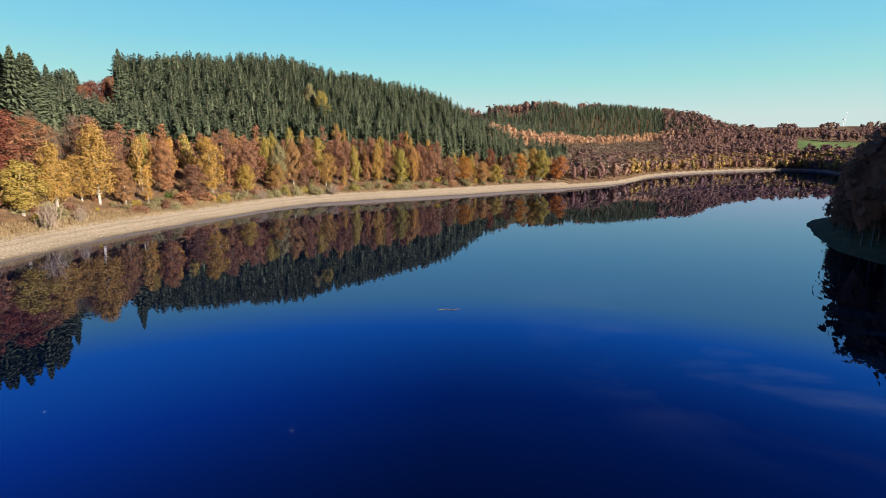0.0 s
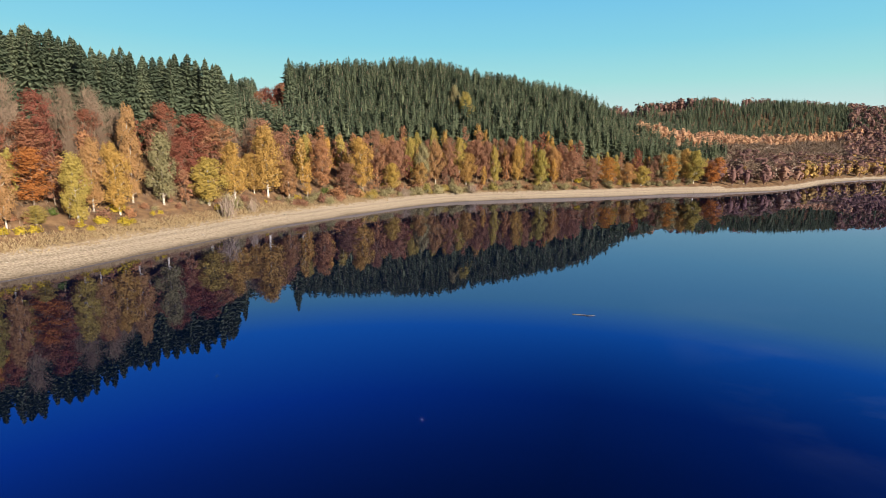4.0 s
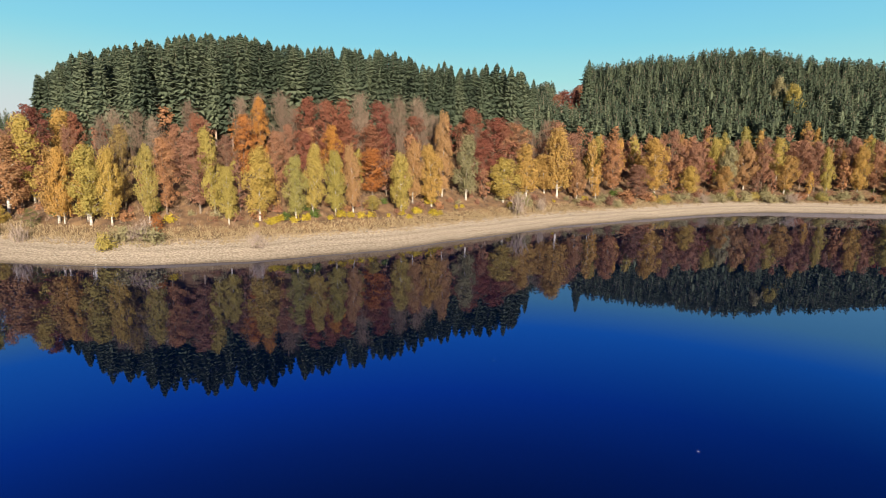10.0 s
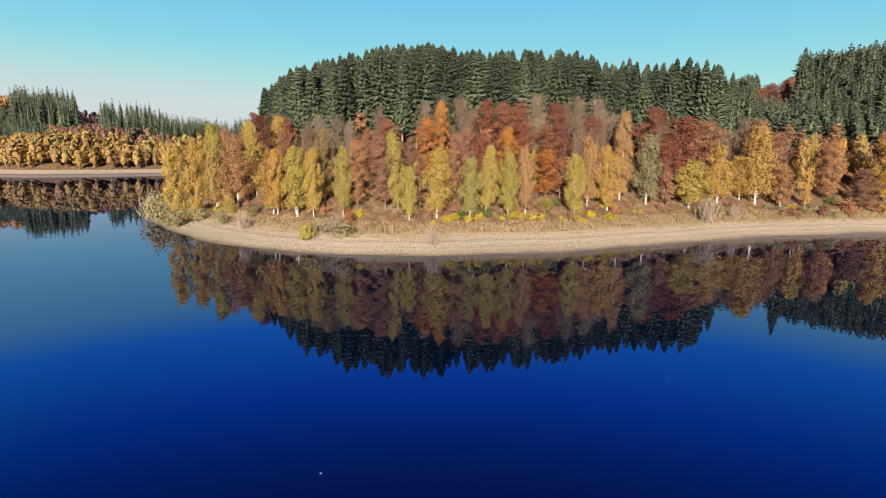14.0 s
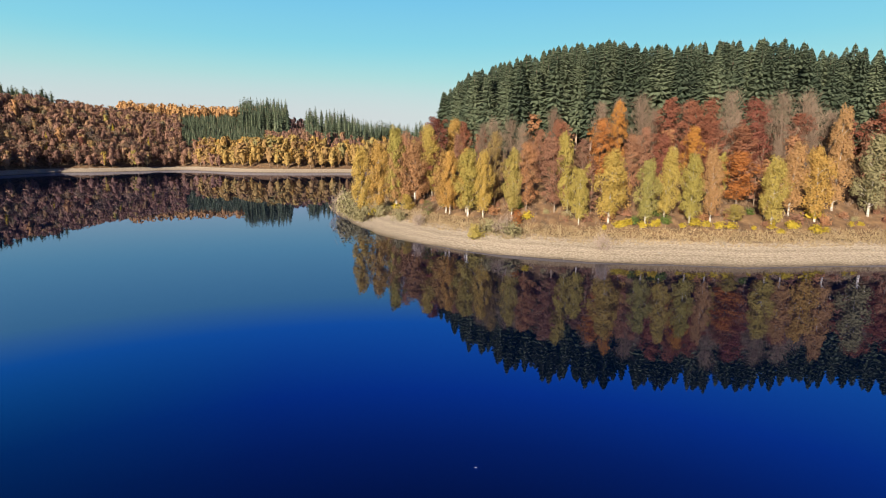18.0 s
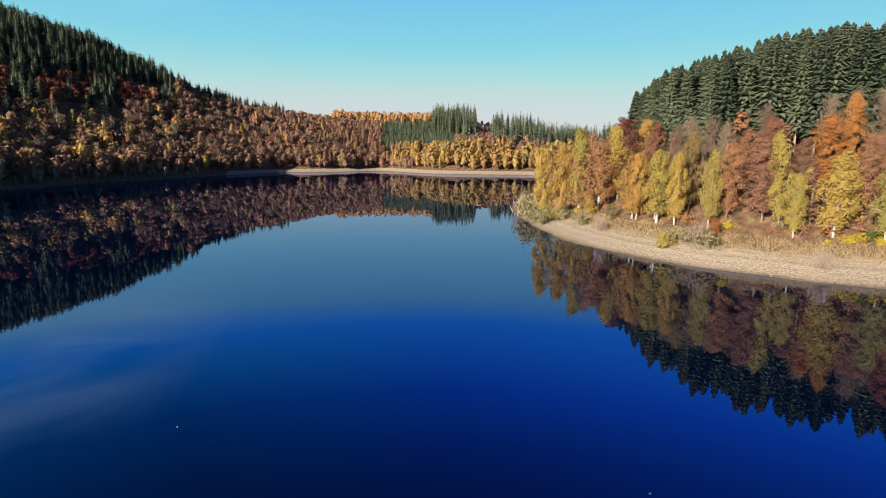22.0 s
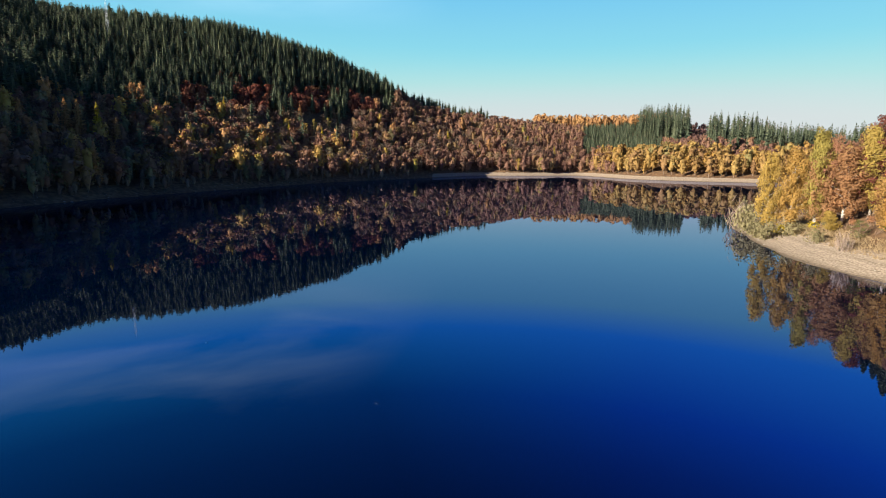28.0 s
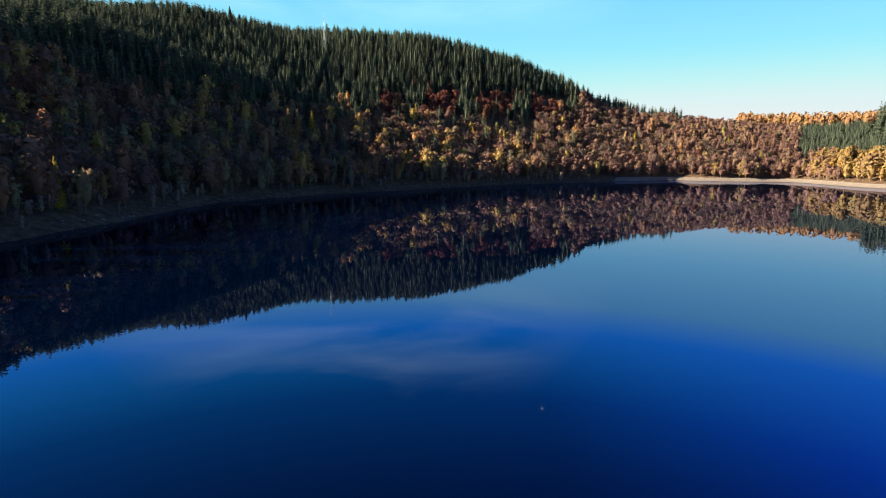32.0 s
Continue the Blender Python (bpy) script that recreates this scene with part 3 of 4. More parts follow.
def beeches(name, label, mat, seeds, n_leaf=6000, size=0.25, boughs=50, wood_mat=None):
    out = []
    for s in seeds:
        wood, crown = broadleaf_geo(s, 16, 7.0, 0.13, boughs, 1.0, n_leaf, size, 0.0, 0.95 + 0.12 * (s % 3), 0.75, 0.03)
        out.append(tree_thing(name, label, "tree", wood, wood_mat or M_BARK, crown, mat, "trees along the bank"))
    return Kind(out, 16, 7.0)


def bares(seeds):
    out = []
    for s in seeds:
        rng = np.random.default_rng(s)
        wood, _ = broadleaf_geo(s, 17, 6.0, 0.3, 26, 0.9, 0, 0, 0.0, 0.9, 1.0, 0.03)
        c = wood[0][wood[0][:, 2] > 5]
        out.append(tree_thing("bare_tree", "leafless grey-brown broadleaf tree with fine twigs", "tree", wood, M_BARK, twigs(rng, c, 1300, 1.7, 0.028), M_TWIG, "trees along the bank"))
    return Kind(out, 17, 6.0)


KINDS = {
    "y": birches("birch", "birch with pale trunk and drooping yellow autumn leaves", M_YELLOW, (1, 2, 3, 7)),
    "o": birches("birch", "birch with pale trunk and ochre-gold autumn leaves", M_OCHRE, (4, 5, 6, 8)),
    "p": birches("birch", "slender birch with pale trunk and tan-pink leaves", M_PINKTAN, (10, 18)),
    "v": birches("birch", "birch with pale trunk and grey-green drooping leaves", M_OLIVE, (9, 20)),
    "r": beeches("oak", "rust-brown autumn oak with dense layered crown", M_RUST, (11, 12, 13, 17)),
    "k": beeches("oak", "olive-brown oak with a rounded upright crown", M_KHAKI, (19,)),
    "d": beeches("beech", "dark red autumn beech behind the birches", M_RED, (14, 15, 16)),
    "n": beeches("maple", "bright orange autumn maple at the edge of the wood", M_ORANGE, (25, 26)),
    "b": bares((21, 22, 23)),
    "g": beeches("maple", "small broadleaf tree with still green leaves", M_GREEN, (31,), 1500),
}
FILL = {
    "y": birches("birch", "birch with yellow autumn leaves deeper in the bank wood", M_YELLOW, (201, 202, 203), 900, 0.46, 30),
    "o": birches("birch", "birch with ochre autumn leaves deeper in the bank wood", M_OCHRE, (204, 205, 206), 900, 0.46, 30),
    "r": beeches("oak", "rust-brown oak deeper in the bank wood", M_RUST, (211, 212, 213, 217), 800, 0.6, 30),
    "d": beeches("beech", "dark red beech deeper in the bank wood", M_RED, (214, 215, 216), 800, 0.6, 30),
    "b": KINDS["b"],
}
spr, SPR_NEAR = [], []
for s in (41, 42, 43, 44, 45):
    t_, c_ = spruce_geo(s, 27, 4.3, 28, 9, 0.24, 6, 2, 0.66)
    SPR_NEAR.append((t_, c_))
    spr.append(tree_thing("spruce", "tall dark green spruce in the wood on the slope", "tree", t_, M_SPRUCEBARK, c_, M_SPRUCE, "spruces of the point"))
KINDS["s"] = Kind(spr, 27, 7.4)

# trees told apart along the near bank: bearing, metres inland, height, kind, breadth of the crown in metres
FRONT_LEFT = "87.8 10 18.8 y 5.5; 86.1 13 18.7 o 6.4; 84.3 24 21.6 y 5.9; 84.2 13 15.2 p 5.6; 82.3 15 16.1 p 7.7; 81.3 18 14.3 r 5.6; 80.5 22 18.3 y 6.4; 79 14 14.2 o 6.4; 78.6 14 14.1 o 4.2; 78.5 26 16.8 o 6.7; 76.9 15 14.2 o 4; 76.7 14 14.8 y 6.4; 75.1 14 14.6 y 4.1; 73.9 19 16.2 k 4.8; 72.1 15 14.5 y 3.9; 70.6 18 14.5 r 5.3; 67.7 18 15.4 r 6.7; 66.4 17 16.8 y 4; 65.2 14 11.1 y 3.6; 62.3 15 14.5 y 5.9; 58.8 14 13.1 y 4.4; 57.1 16 14.5 y 4.4; 54.8 15 13.8 y 4.5; 53 16 14.6 p 3.5"
FRONT_MID = "51 22 11.1 n 7.6; 48 14 13.9 y 5; 46.8 18 15 p 5.1; 44.8 16 15 o 5.7; 43.7 20 14.9 p 5.4; 41.2 18 16.8 v 6.6; 37.3 16 12 y 8.7; 34.9 17 15.3 o 7; 33.1 19 11.5 o 5.4; 31.8 17 19.9 o 8.8; 29.8 15 11.7 p 5.4; 28.6 26 14.9 y 6; 26.4 18 16.7 r 7.4; 24 14 10.8 r 7.4; 22.4 16 18.7 o 8.6; 21 24 19.1 r 8.5; 19.3 14 10.5 y 6; 18.7 18 17.6 r 7.9; 17.3 24 16.8 y 6.7; 16.6 14 10.4 o 6.1; 16.2 18 16.1 v 5.8; 14.8 18 17.8 p 6.8; 13.4 20 18.2 r 7.2; 12.3 26 16.3 y 6.2"
FRONT_RIGHT = "11.6 16 13.5 o 7.3; 10.5 20 17.3 r 6.7; 9.4 18 18 r 6.8; 8.5 16 16.8 y 4.4; 7.2 20 18.4 r 7.4; 6.4 16 17.1 o 5.9; 5.3 18 18 r 6.5; 3.9 14 15.9 y 6.5; 2.5 18 15.7 p 8.5; 0.7 17 14.1 r 10.7; -1.1 14 12.2 r 7.7; -2.8 14 12.7 n 9.9; -4.6 12 11.1 p 7.4; -5.5 20 15.4 d 5.6; -5.9 12 9.7 y 8.7; -6.8 18 12.8 r 8.5; -7.7 16 15 v 7.3; -8.3 14 14.3 n 10.7; -8.9 20 15.8 v 8.1; -9.7 18 16.6 o 8.6; -10.6 14 16.6 y 9.7; -12.2 14 14.1 n 9.7"
BACK_LEFT = "83.1 26 18.9 r 5.6; 81.4 28 17.6 r 5.6; 80.2 32 19.9 d 8.4; 78.2 34 16.3 d 10.1; 78.2 34 15.9 d 4.7; 77.9 22 14.8 r 4.1; 77.1 28 15.1 d 4.5; 76 36 15.5 b 5.7; 75.9 34 16 b 8.8; 75.4 25 14.6 b 4.3; 74.6 36 15.8 b 6; 74 28 14.4 b 5.4; 73.1 36 15.5 b 5.5; 72.5 30 13.7 b 4.7; 71.4 36 14 p 4.6"
BACK_MID = "69.4 30 12 r 4.8; 67.7 30 14 d 5.1; 65.1 26 11.7 r 4.6; 63.5 30 14.3 n 6.3; 61.9 34 16.4 n 4; 60.6 24 13.4 r 5.3; 59.6 34 16.6 b 6.5; 59.2 28 13.2 r 4.4; 57.7 24 13.7 d 5.1; 57.4 34 16.8 d 7.1; 55.7 30 18 d 6.7; 55 24 15.1 n 5; 54.1 36 16.4 d 6.4; 53.3 30 14.8 d 6.2; 52.3 32 18.6 b 6.4"
BACK_RIGHT = "51.1 27 14.4 d 7.6; 50.1 30 18.9 d 7.4; 47.9 32 18.3 b 6.1; 47.1 36 13.4 d 8.8; 46 34 17.8 b 6.7; 44.5 36 13.2 b 7.7; 43.8 28 18.1 p 4.1; 40.9 34 17.5 d 9; 39.6 24 13.4 d 7.6; 38.6 28 17.6 d 11.1; 35.4 30 16.1 r 10; 32.3 28 18.3 r 10.9; 30.4 26 15.6 r 7.9"
SHRUB_TREES = "82.9 12 4.6 y 3.2; 81.0 12 4.0 g 3.4; 71.6 11.5 4.0 n 2.4; 51.0 16 3.6 y 3.5"


def at_bank(az, inland):
    """The first plan point on a bearing that lies so far inland of the near waterline, with its ground height."""
    d = np.arange(80, 300, 0.5)
    p = np.stack([-d * math.sin(radians(az)), d * math.cos(radians(az))], 1)
    z, sd = terrain(p)
    i = int(np.argmax(sd >= min(inland, sd[: 120 + 20 * (az < 80) * 16].max() - 0.5)))
    return p[i, 0], p[i, 1], z[i]


def scatter(az0, az1, d0, d1, step, seed):
    """Jittered plan points inside a sector."""
    rng = np.random.default_rng(seed)
    xs = np.arange(-d1, d1, step)
    g = np.stack(np.meshgrid(xs, xs), -1).reshape(-1, 2) + rng.uniform(-0.42, 0.42, (len(xs) ** 2, 2)) * step
    a = np.degrees(np.arctan2(-g[:, 0], g[:, 1]))
    r = np.hypot(g[:, 0], g[:, 1])
    a = np.where(a < -120, a + 360, a)
    k = (a > az0) & (a < az1) & (r > d0) & (r < d1)
    p = g[k]
    z, sd = terrain(p)
    return p, z, sd, a[k], r[k], rng


TAKEN = []
for row in (FRONT_LEFT, FRONT_MID, FRONT_RIGHT, BACK_LEFT, BACK_MID, BACK_RIGHT, SHRUB_TREES):
    for item in row.split(";"):
        az, inland, h, k, metres = item.split()
        x, y, z = at_bank(float(az), float(inland))
        KINDS[k].plant_wide(x, y, z, float(h), max(float(metres), 0.26 * float(h)) * 1.12)
        TAKEN.append((x, y))


def free(x, y, gap):
    return all((x - a) ** 2 + (y - b) ** 2 > gap * gap for a, b in TAKEN)


# the rest of the bank wood between and behind them
p, z, sd, a, r, rng = scatter(-15, 90, 90, 360, 4.4, 3)
order = np.argsort(sd)
for i in order:
    x, y = p[i]
    az, s = a[i], sd[i]
    if az > 30:
        if 17 < s < 25 and az < 83 and free(x, y, 3.4):
            FILL[rng.choice(list("yorrrd"))].plant(x, y, z[i], 6.5 + 3.5 * rng.random(), 1.1)
            TAKEN.append((x, y))
        elif 25 < s < 42 and az < 82 and free(x, y, 3.8):
            FILL[rng.choice(list("rrddbbb"))].plant(x, y, z[i], 10.0 + 3.5 * rng.random() + (s - 24) * 0.08, 1.05)
            TAKEN.append((x, y))
        elif 14 < s < 40 and az >= 82 and free(x, y, 4.2):
            FILL[rng.choice(list("ooyr"))].plant(x, y, z[i], 10 + 3 * rng.random())
            TAKEN.append((x, y))
    elif r[i] < 335:
        if az > 0 and 13.5 < s < 44 and free(x, y, 4.2):
            FILL[rng.choice(list("rrrooyrd"))].plant(x, y, z[i], 8.0 + 4.5 * rng.random() + (s > 22) * 3, 1.0)
            TAKEN.append((x, y))
        elif az <= 0 and 11 < s < 36 and free(x, y, 5.0):
            FILL[rng.choice(list("rooyyorr"))].plant(x, y, z[i], (8 if az > -13 else 5) + 3.5 * rng.random())
            TAKEN.append((x, y))

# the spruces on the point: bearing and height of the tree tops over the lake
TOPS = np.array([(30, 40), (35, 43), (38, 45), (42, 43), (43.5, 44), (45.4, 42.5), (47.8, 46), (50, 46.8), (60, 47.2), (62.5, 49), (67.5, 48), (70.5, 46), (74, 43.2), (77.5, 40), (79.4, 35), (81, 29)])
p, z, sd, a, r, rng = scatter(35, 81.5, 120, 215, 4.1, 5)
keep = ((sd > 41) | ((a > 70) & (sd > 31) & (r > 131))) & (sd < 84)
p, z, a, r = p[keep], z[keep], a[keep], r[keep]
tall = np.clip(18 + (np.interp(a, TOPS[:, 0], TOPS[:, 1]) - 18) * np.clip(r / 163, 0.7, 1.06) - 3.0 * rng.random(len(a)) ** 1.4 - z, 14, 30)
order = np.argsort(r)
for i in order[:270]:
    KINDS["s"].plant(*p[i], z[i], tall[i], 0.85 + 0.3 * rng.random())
REAR = order[270:]
REAR_SPRUCES = (p[REAR], z[REAR], tall[REAR])


def quick_mesh(name, v, f, mat, parent, tones):
    me = bpy.data.meshes.new(name)
    k = f.shape[1]
    me.vertices.add(len(v))
    me.vertices.foreach_set("co", v.astype(np.float32).ravel())
    me.loops.add(f.size)
    me.loops.foreach_set("vertex_index", f.astype(np.int32).ravel())
    me.polygons.add(len(f))
    me.polygons.foreach_set("loop_start", np.arange(0, f.size, k, dtype=np.int32))
    me.update(calc_edges=True)
    me.attributes.new("tone", "FLOAT", "POINT").data.foreach_set("value", tones.astype(np.float32))
    me.materials.append(mat)
    ob = new(name, me)
    ob.parent = parent
    return ob


def wood(name, label, geo, mat, bark_mat, pts, zs, heights, unit, rng, wide=1.0):
    """Far woods: many trees joined, crowns and trunks."""
    root = tagged(new(name), label, "forest", kind="stuff")
    n = len(pts)
    pick = rng.integers(0, len(geo), n)
    for part_name, idx, m in (("crowns", 1, mat), ("trunks", 0, bark_mat)):
        V, F, T, o = [], [], [], 0
        for g in range(len(geo)):
            gv, gf = geo[g][idx]
            k = np.where(pick == g)[0]
            if not len(k):
                continue
            s = (heights[k] / unit)[:, None]
            t = rng.random(len(k)) * 2 * math.pi
            c, sn = np.cos(t)[:, None], np.sin(t)[:, None]
            wd = s * wide * (0.85 + 0.3 * rng.random((len(k), 1)))
            vx = (c * gv[None, :, 0] - sn * gv[None, :, 1]) * wd + pts[k, 0][:, None]
            vy = (sn * gv[None, :, 0] + c * gv[None, :, 1]) * wd + pts[k, 1][:, None]
            vz = gv[None, :, 2] * s + zs[k][:, None]
            V.append(np.stack([vx, vy, vz], -1).reshape(-1, 3))
            F.append((gf[None] + (np.arange(len(k)) * len(gv))[:, None, None] + o).reshape(-1, gf.shape[1]))
            T.append(np.repeat(rng.random(len(k)), len(gv)))
            o += len(k) * len(gv)
        quick_mesh(part_name, np.concatenate(V), np.concatenate(F), m, root, np.concatenate(T))
    return root


def low_broad(seed, n, size, boughs=9):
    """A far broadleaf tree: a rounded crown of several boughs round a dense body, on a short trunk."""
    rng = np.random.default_rng(seed)
    k = np.arange(boughs)
    u = (k + 0.5) / boughs
    c = np.stack([np.cos(k * 2.4) * 2.1 * np.sin(math.pi * (0.12 + 0.74 * u)), np.sin(k * 2.4) * 2.1 * np.sin(math.pi * (0.12 + 0.74 * u)), 3.6 + 8.2 * u], 1)
    c += rng.normal(size=c.shape) * 0.35
    v, f = leaves(rng, c, 1.55, n, size, 0.0, 0.3, 0.85)
    zs, rs = (2.4, 4.6, 7.6, 10.2, 11.8), (0.5, 1.4, 1.6, 1.1, 0.2)
    body = [(math.cos(q * 1.047) * rr * (0.8 + 0.4 * rng.random()), math.sin(q * 1.047) * rr * (0.8 + 0.4 * rng.random()), h + 0.5 * rng.normal()) for h, rr in zip(zs, rs) for q in range(6)]
    quads = [(i * 6 + q, i * 6 + (q + 1) % 6, i * 6 + 6 + (q + 1) % 6, i * 6 + 6 + q) for i in range(4) for q in range(6)]
    return tube([(0, 0, -0.4), (0, 0, 6), (0, 0, 11)], [0.18, 0.12, 0.04], 3), join([(v, f), (np.array(body), np.array(quads))])


def low_bare(seed):
    rng = np.random.default_rng(seed)
    c = np.array([(math.cos(q) * 1.6 * s, math.sin(q) * 1.6 * s, 4.0 + 6 * t) for q, s, t in rng.random((24, 3)) * [6.28, 1, 1]])
    v, f = twigs(rng, c, 70, 3.0)
    m = v.reshape(-1, 4, 3).mean(1, keepdims=True)
    return tube([(0, 0, -0.4), (0, 0, 6), (0, 0, 12)], [0.18, 0.12, 0.04], 3), ((v.reshape(-1, 4, 3) + (v.reshape(-1, 4, 3) - m) * np.array([3.0, 3.0, 0])).reshape(-1, 3), f)


SPR_TALL = [spruce_geo(s, 22, 4.0, 12, 6, 0.14, 3, 0, 0.7) for s in (58, 59, 60)]
SPR_MID = [spruce_geo(s, 16, 3.1, 9, 6, 0.3, 3, 1, 0.62) for s in (51, 52, 53, 54)]
SPR_FAR = [spruce_geo(s, 16, 3.9, 8, 6, 0.2, 3, 0, 0.7) for s in (55, 56, 57)]
BRD_MID = [low_broad(s, 230, 0.95) for s in (61, 62, 63, 64)]
BRD_FAR = [low_broad(s, 150, 1.15) for s in (65, 66, 67, 68)]
BRD_TINY = [low_broad(s, 44, 1.9) for s in (69, 70, 71)]
BARE_FAR = [low_bare(s) for s in (81, 82)]


def grow(name, label, sector, step, land, geo, unit, mat, bark_mat, tall, seed, keep=None, wide=1.0):
    p, z, sd, a, r, rng = scatter(*sector, step, seed)
    k = (sd > land[0]) & (sd < land[1])
    if keep is not None:
        k &= keep(a, r, sd, z, rng.random(len(a)))
    return wood(name, label, geo, mat, bark_mat, p[k], z[k] - 0.1, tall[0] + (tall[1] - tall[0]) * rng.random(k.sum()), unit, rng, wide)


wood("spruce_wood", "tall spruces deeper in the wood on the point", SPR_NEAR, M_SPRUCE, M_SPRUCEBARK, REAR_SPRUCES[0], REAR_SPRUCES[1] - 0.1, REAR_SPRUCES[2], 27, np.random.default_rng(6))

# the hill across the water
grow("spruce_wood", "even dark green spruce plantation covering the hill", (-13.5, 37, 180, 385), 3.9, (42, 300), SPR_MID, 16, M_SPRUCE, M_SPRUCEBARK, (13.5, 19), 72,
     lambda a, r, sd, z, q: (r < 380) & ~((a > 29.6) & (a < 32.6) & (r > 245)), 1.15)

for az, d, h, kind in ((32.1, 272, 17, "d"), (31.4, 276, 18, "d"), (30.7, 274, 17, "d"), (30.2, 280, 17, "d"), (31.6, 288, 17, "d"), (30.9, 262, 14, "d"), (30.0, 290, 17, "d"), (30.5, 292, 17, "d"), (29.3, 266, 31, "s"), (11.7, 278, 21, "y"), (12.9, 284, 20, "v"), (36.2, 195, 27, "s"), (34.6, 205, 25, "s")):
    x, y = place(az, d)
    KINDS[kind].plant(x, y, terrain(np.array([[x, y]]))[0][0], h, 0.8 if kind == "s" else 1.25)

# the far end of the valley
def belt(a):
    """Metres inland at which the larches begin."""
    return 66 + np.maximum(0, -11 - a) * 5.5


grow("far_shore_wood", "ochre and brown trees along the far valley shore", (-40, -19, 330, 950), 7.0, (6, 46), BRD_TINY, 14, M_GOLD, M_BARK, (7, 12), 73, None, 1.5)
grow("far_shore_wood", "rust-brown trees among the ochre fringe", (-40, -12, 300, 950), 8.0, (6, 46), BRD_TINY, 14, M_PURPLE, M_BARK, (7, 13), 106, None, 1.5)
grow("far_bare_wood", "grey leafless wood above the far shore", (-25, -12, 330, 950), 6.2, (14, 130), BARE_FAR, 14, M_TWIG, M_BARK, (9, 13), 80, lambda a, r, sd, z, q: sd < belt(a), 1.4)
grow("far_bare_wood", "pale brown half-leafless beeches above the far shore", (-25, -12, 330, 950), 7.0, (12, 130), BRD_TINY, 14, M_GREYTWIG, M_BARK, (7, 10), 107, lambda a, r, sd, z, q: sd < belt(a) - 5, 1.6)
grow("far_larch_wood", "pinkish orange larch belt on the far slope", (-23, -5, 330, 950), 6.5, (60, 190), BRD_TINY, 14, M_PINKLARCH, M_BARK, (11, 16), 82,
     lambda a, r, sd, z, q: (sd > belt(a)) & (sd < belt(a) + 42 + np.minimum(0, a + 15) * 3), 1.0)
grow("far_brown_wood", "dark purple-brown wood on the far slope", (-40, -22, 330, 950), 7.0, (36, 330), BRD_TINY, 14, M_PURPLE, M_BARK, (9, 16), 83,
     lambda a, r, sd, z, q: ((a > -33) | (sd < 60)) & (q < 0.9), 1.4)
grow("far_spruce_wood", "blue-green spruce stand on the far slope", (-26, -2, 330, 950), 6.4, (100, 290), SPR_FAR, 16, M_SPRUCE, M_SPRUCEBARK, (10, 14), 84,
     lambda a, r, sd, z, q: (sd > belt(a) + 40 + np.minimum(0, a + 15) * 3) & (sd < 262 - np.maximum(0, -22 - a) * 12), 1.1)
grow("far_crest_wood", "purple-brown beeches on the far hilltop", (-31, -2, 400, 1000), 9.0, (295, 480), BRD_TINY, 14, M_PURPLE, M_BARK, (7, 15), 85,
     lambda a, r, sd, z, q: (q < 0.9) & (np.sin(a * 1.3 + sd * 0.03) + np.sin(a * 0.55 + 1) > -0.7), 1.5)
grow("far_crest_wood", "dark spruces on the far hilltop", (-31, -2, 400, 1000), 9.0, (225, 480), SPR_FAR, 16, M_SPRUCE, M_SPRUCEBARK, (8, 15), 92,
     lambda a, r, sd, z, q: (q < 0.9) & (np.sin(a * 1.1 + 2 + sd * 0.02) > -0.2), 1.2)
grow("clearing_scrub", "low purple-brown scrub on the felled slope", (-24, -2, 400, 1000), 7.5, (210, 480), BRD_TINY, 14, M_PURPLE, M_BARK, (2, 5), 105, lambda a, r, sd, z, q: q < 0.5, 2.0)
grow("distant_wood", "distant brown woods beyond the meadow", (-48, -24, 1010, 1400), 18.0, (100, 900), BRD_TINY, 14, M_PURPLE, M_BARK, (12, 17), 93, lambda a, r, sd, z, q: q < 0.7, 1.5)
grow("ridge_wood", "scattered woods on the distant ridge", (-48, -20, 1700, 3000), 34.0, (100, 4000), BRD_TINY, 14, M_PURPLE, M_BARK, (12, 18), 108, lambda a, r, sd, z, q: np.sin(a * 2.1) + np.sin(r * 0.004) > 0.2, 2.2)

# the far shore behind the point
grow("golden_wood", "golden brown larches and birches along the far shore", (66, 103.5, 400, 640), 5.6, (9, 45), BRD_FAR, 14, M_GOLD, M_BARK, (12, 19), 74, lambda a, r, sd, z, q: q < 0.6, 1.15)
grow("golden_wood", "ochre trees along the far shore", (66, 103.5, 400, 640), 9.0, (11, 60), BRD_FAR, 14, M_OCHRE, M_BARK, (11, 17), 86, lambda a, r, sd, z, q: q < 0.5, 0.95)
grow("golden_wood", "brown and russet trees behind the golden fringe", (66, 97, 400, 640), 7.0, (40, 105), BRD_FAR, 14, M_BROWNWOOD, M_BARK, (10, 15), 109, lambda a, r, sd, z, q: q < 0.8)
grow("back_spruce_wood", "tall dark spruces behind the far shore", (94.9, 99.4, 400, 720), 6.5, (120, 250), SPR_TALL, 22, M_SPRUCE, M_SPRUCEBARK, (21, 30), 75, lambda a, r, sd, z, q: q < 0.6)
grow("back_spruce_wood", "loose group of tall dark spruces behind the far shore", (76, 93.2, 400, 720), 7.0, (60, 220), SPR_TALL, 22, M_SPRUCE, M_SPRUCEBARK, (19, 27), 110,
     lambda a, r, sd, z, q: q < 0.5)
grow("golden_wood", "low red-brown trees between the spruce groups", (92.5, 96, 400, 760), 7.0, (100, 250), BRD_FAR, 14, M_PURPLE, M_BARK, (5, 9), 112, lambda a, r, sd, z, q: q < 0.8)
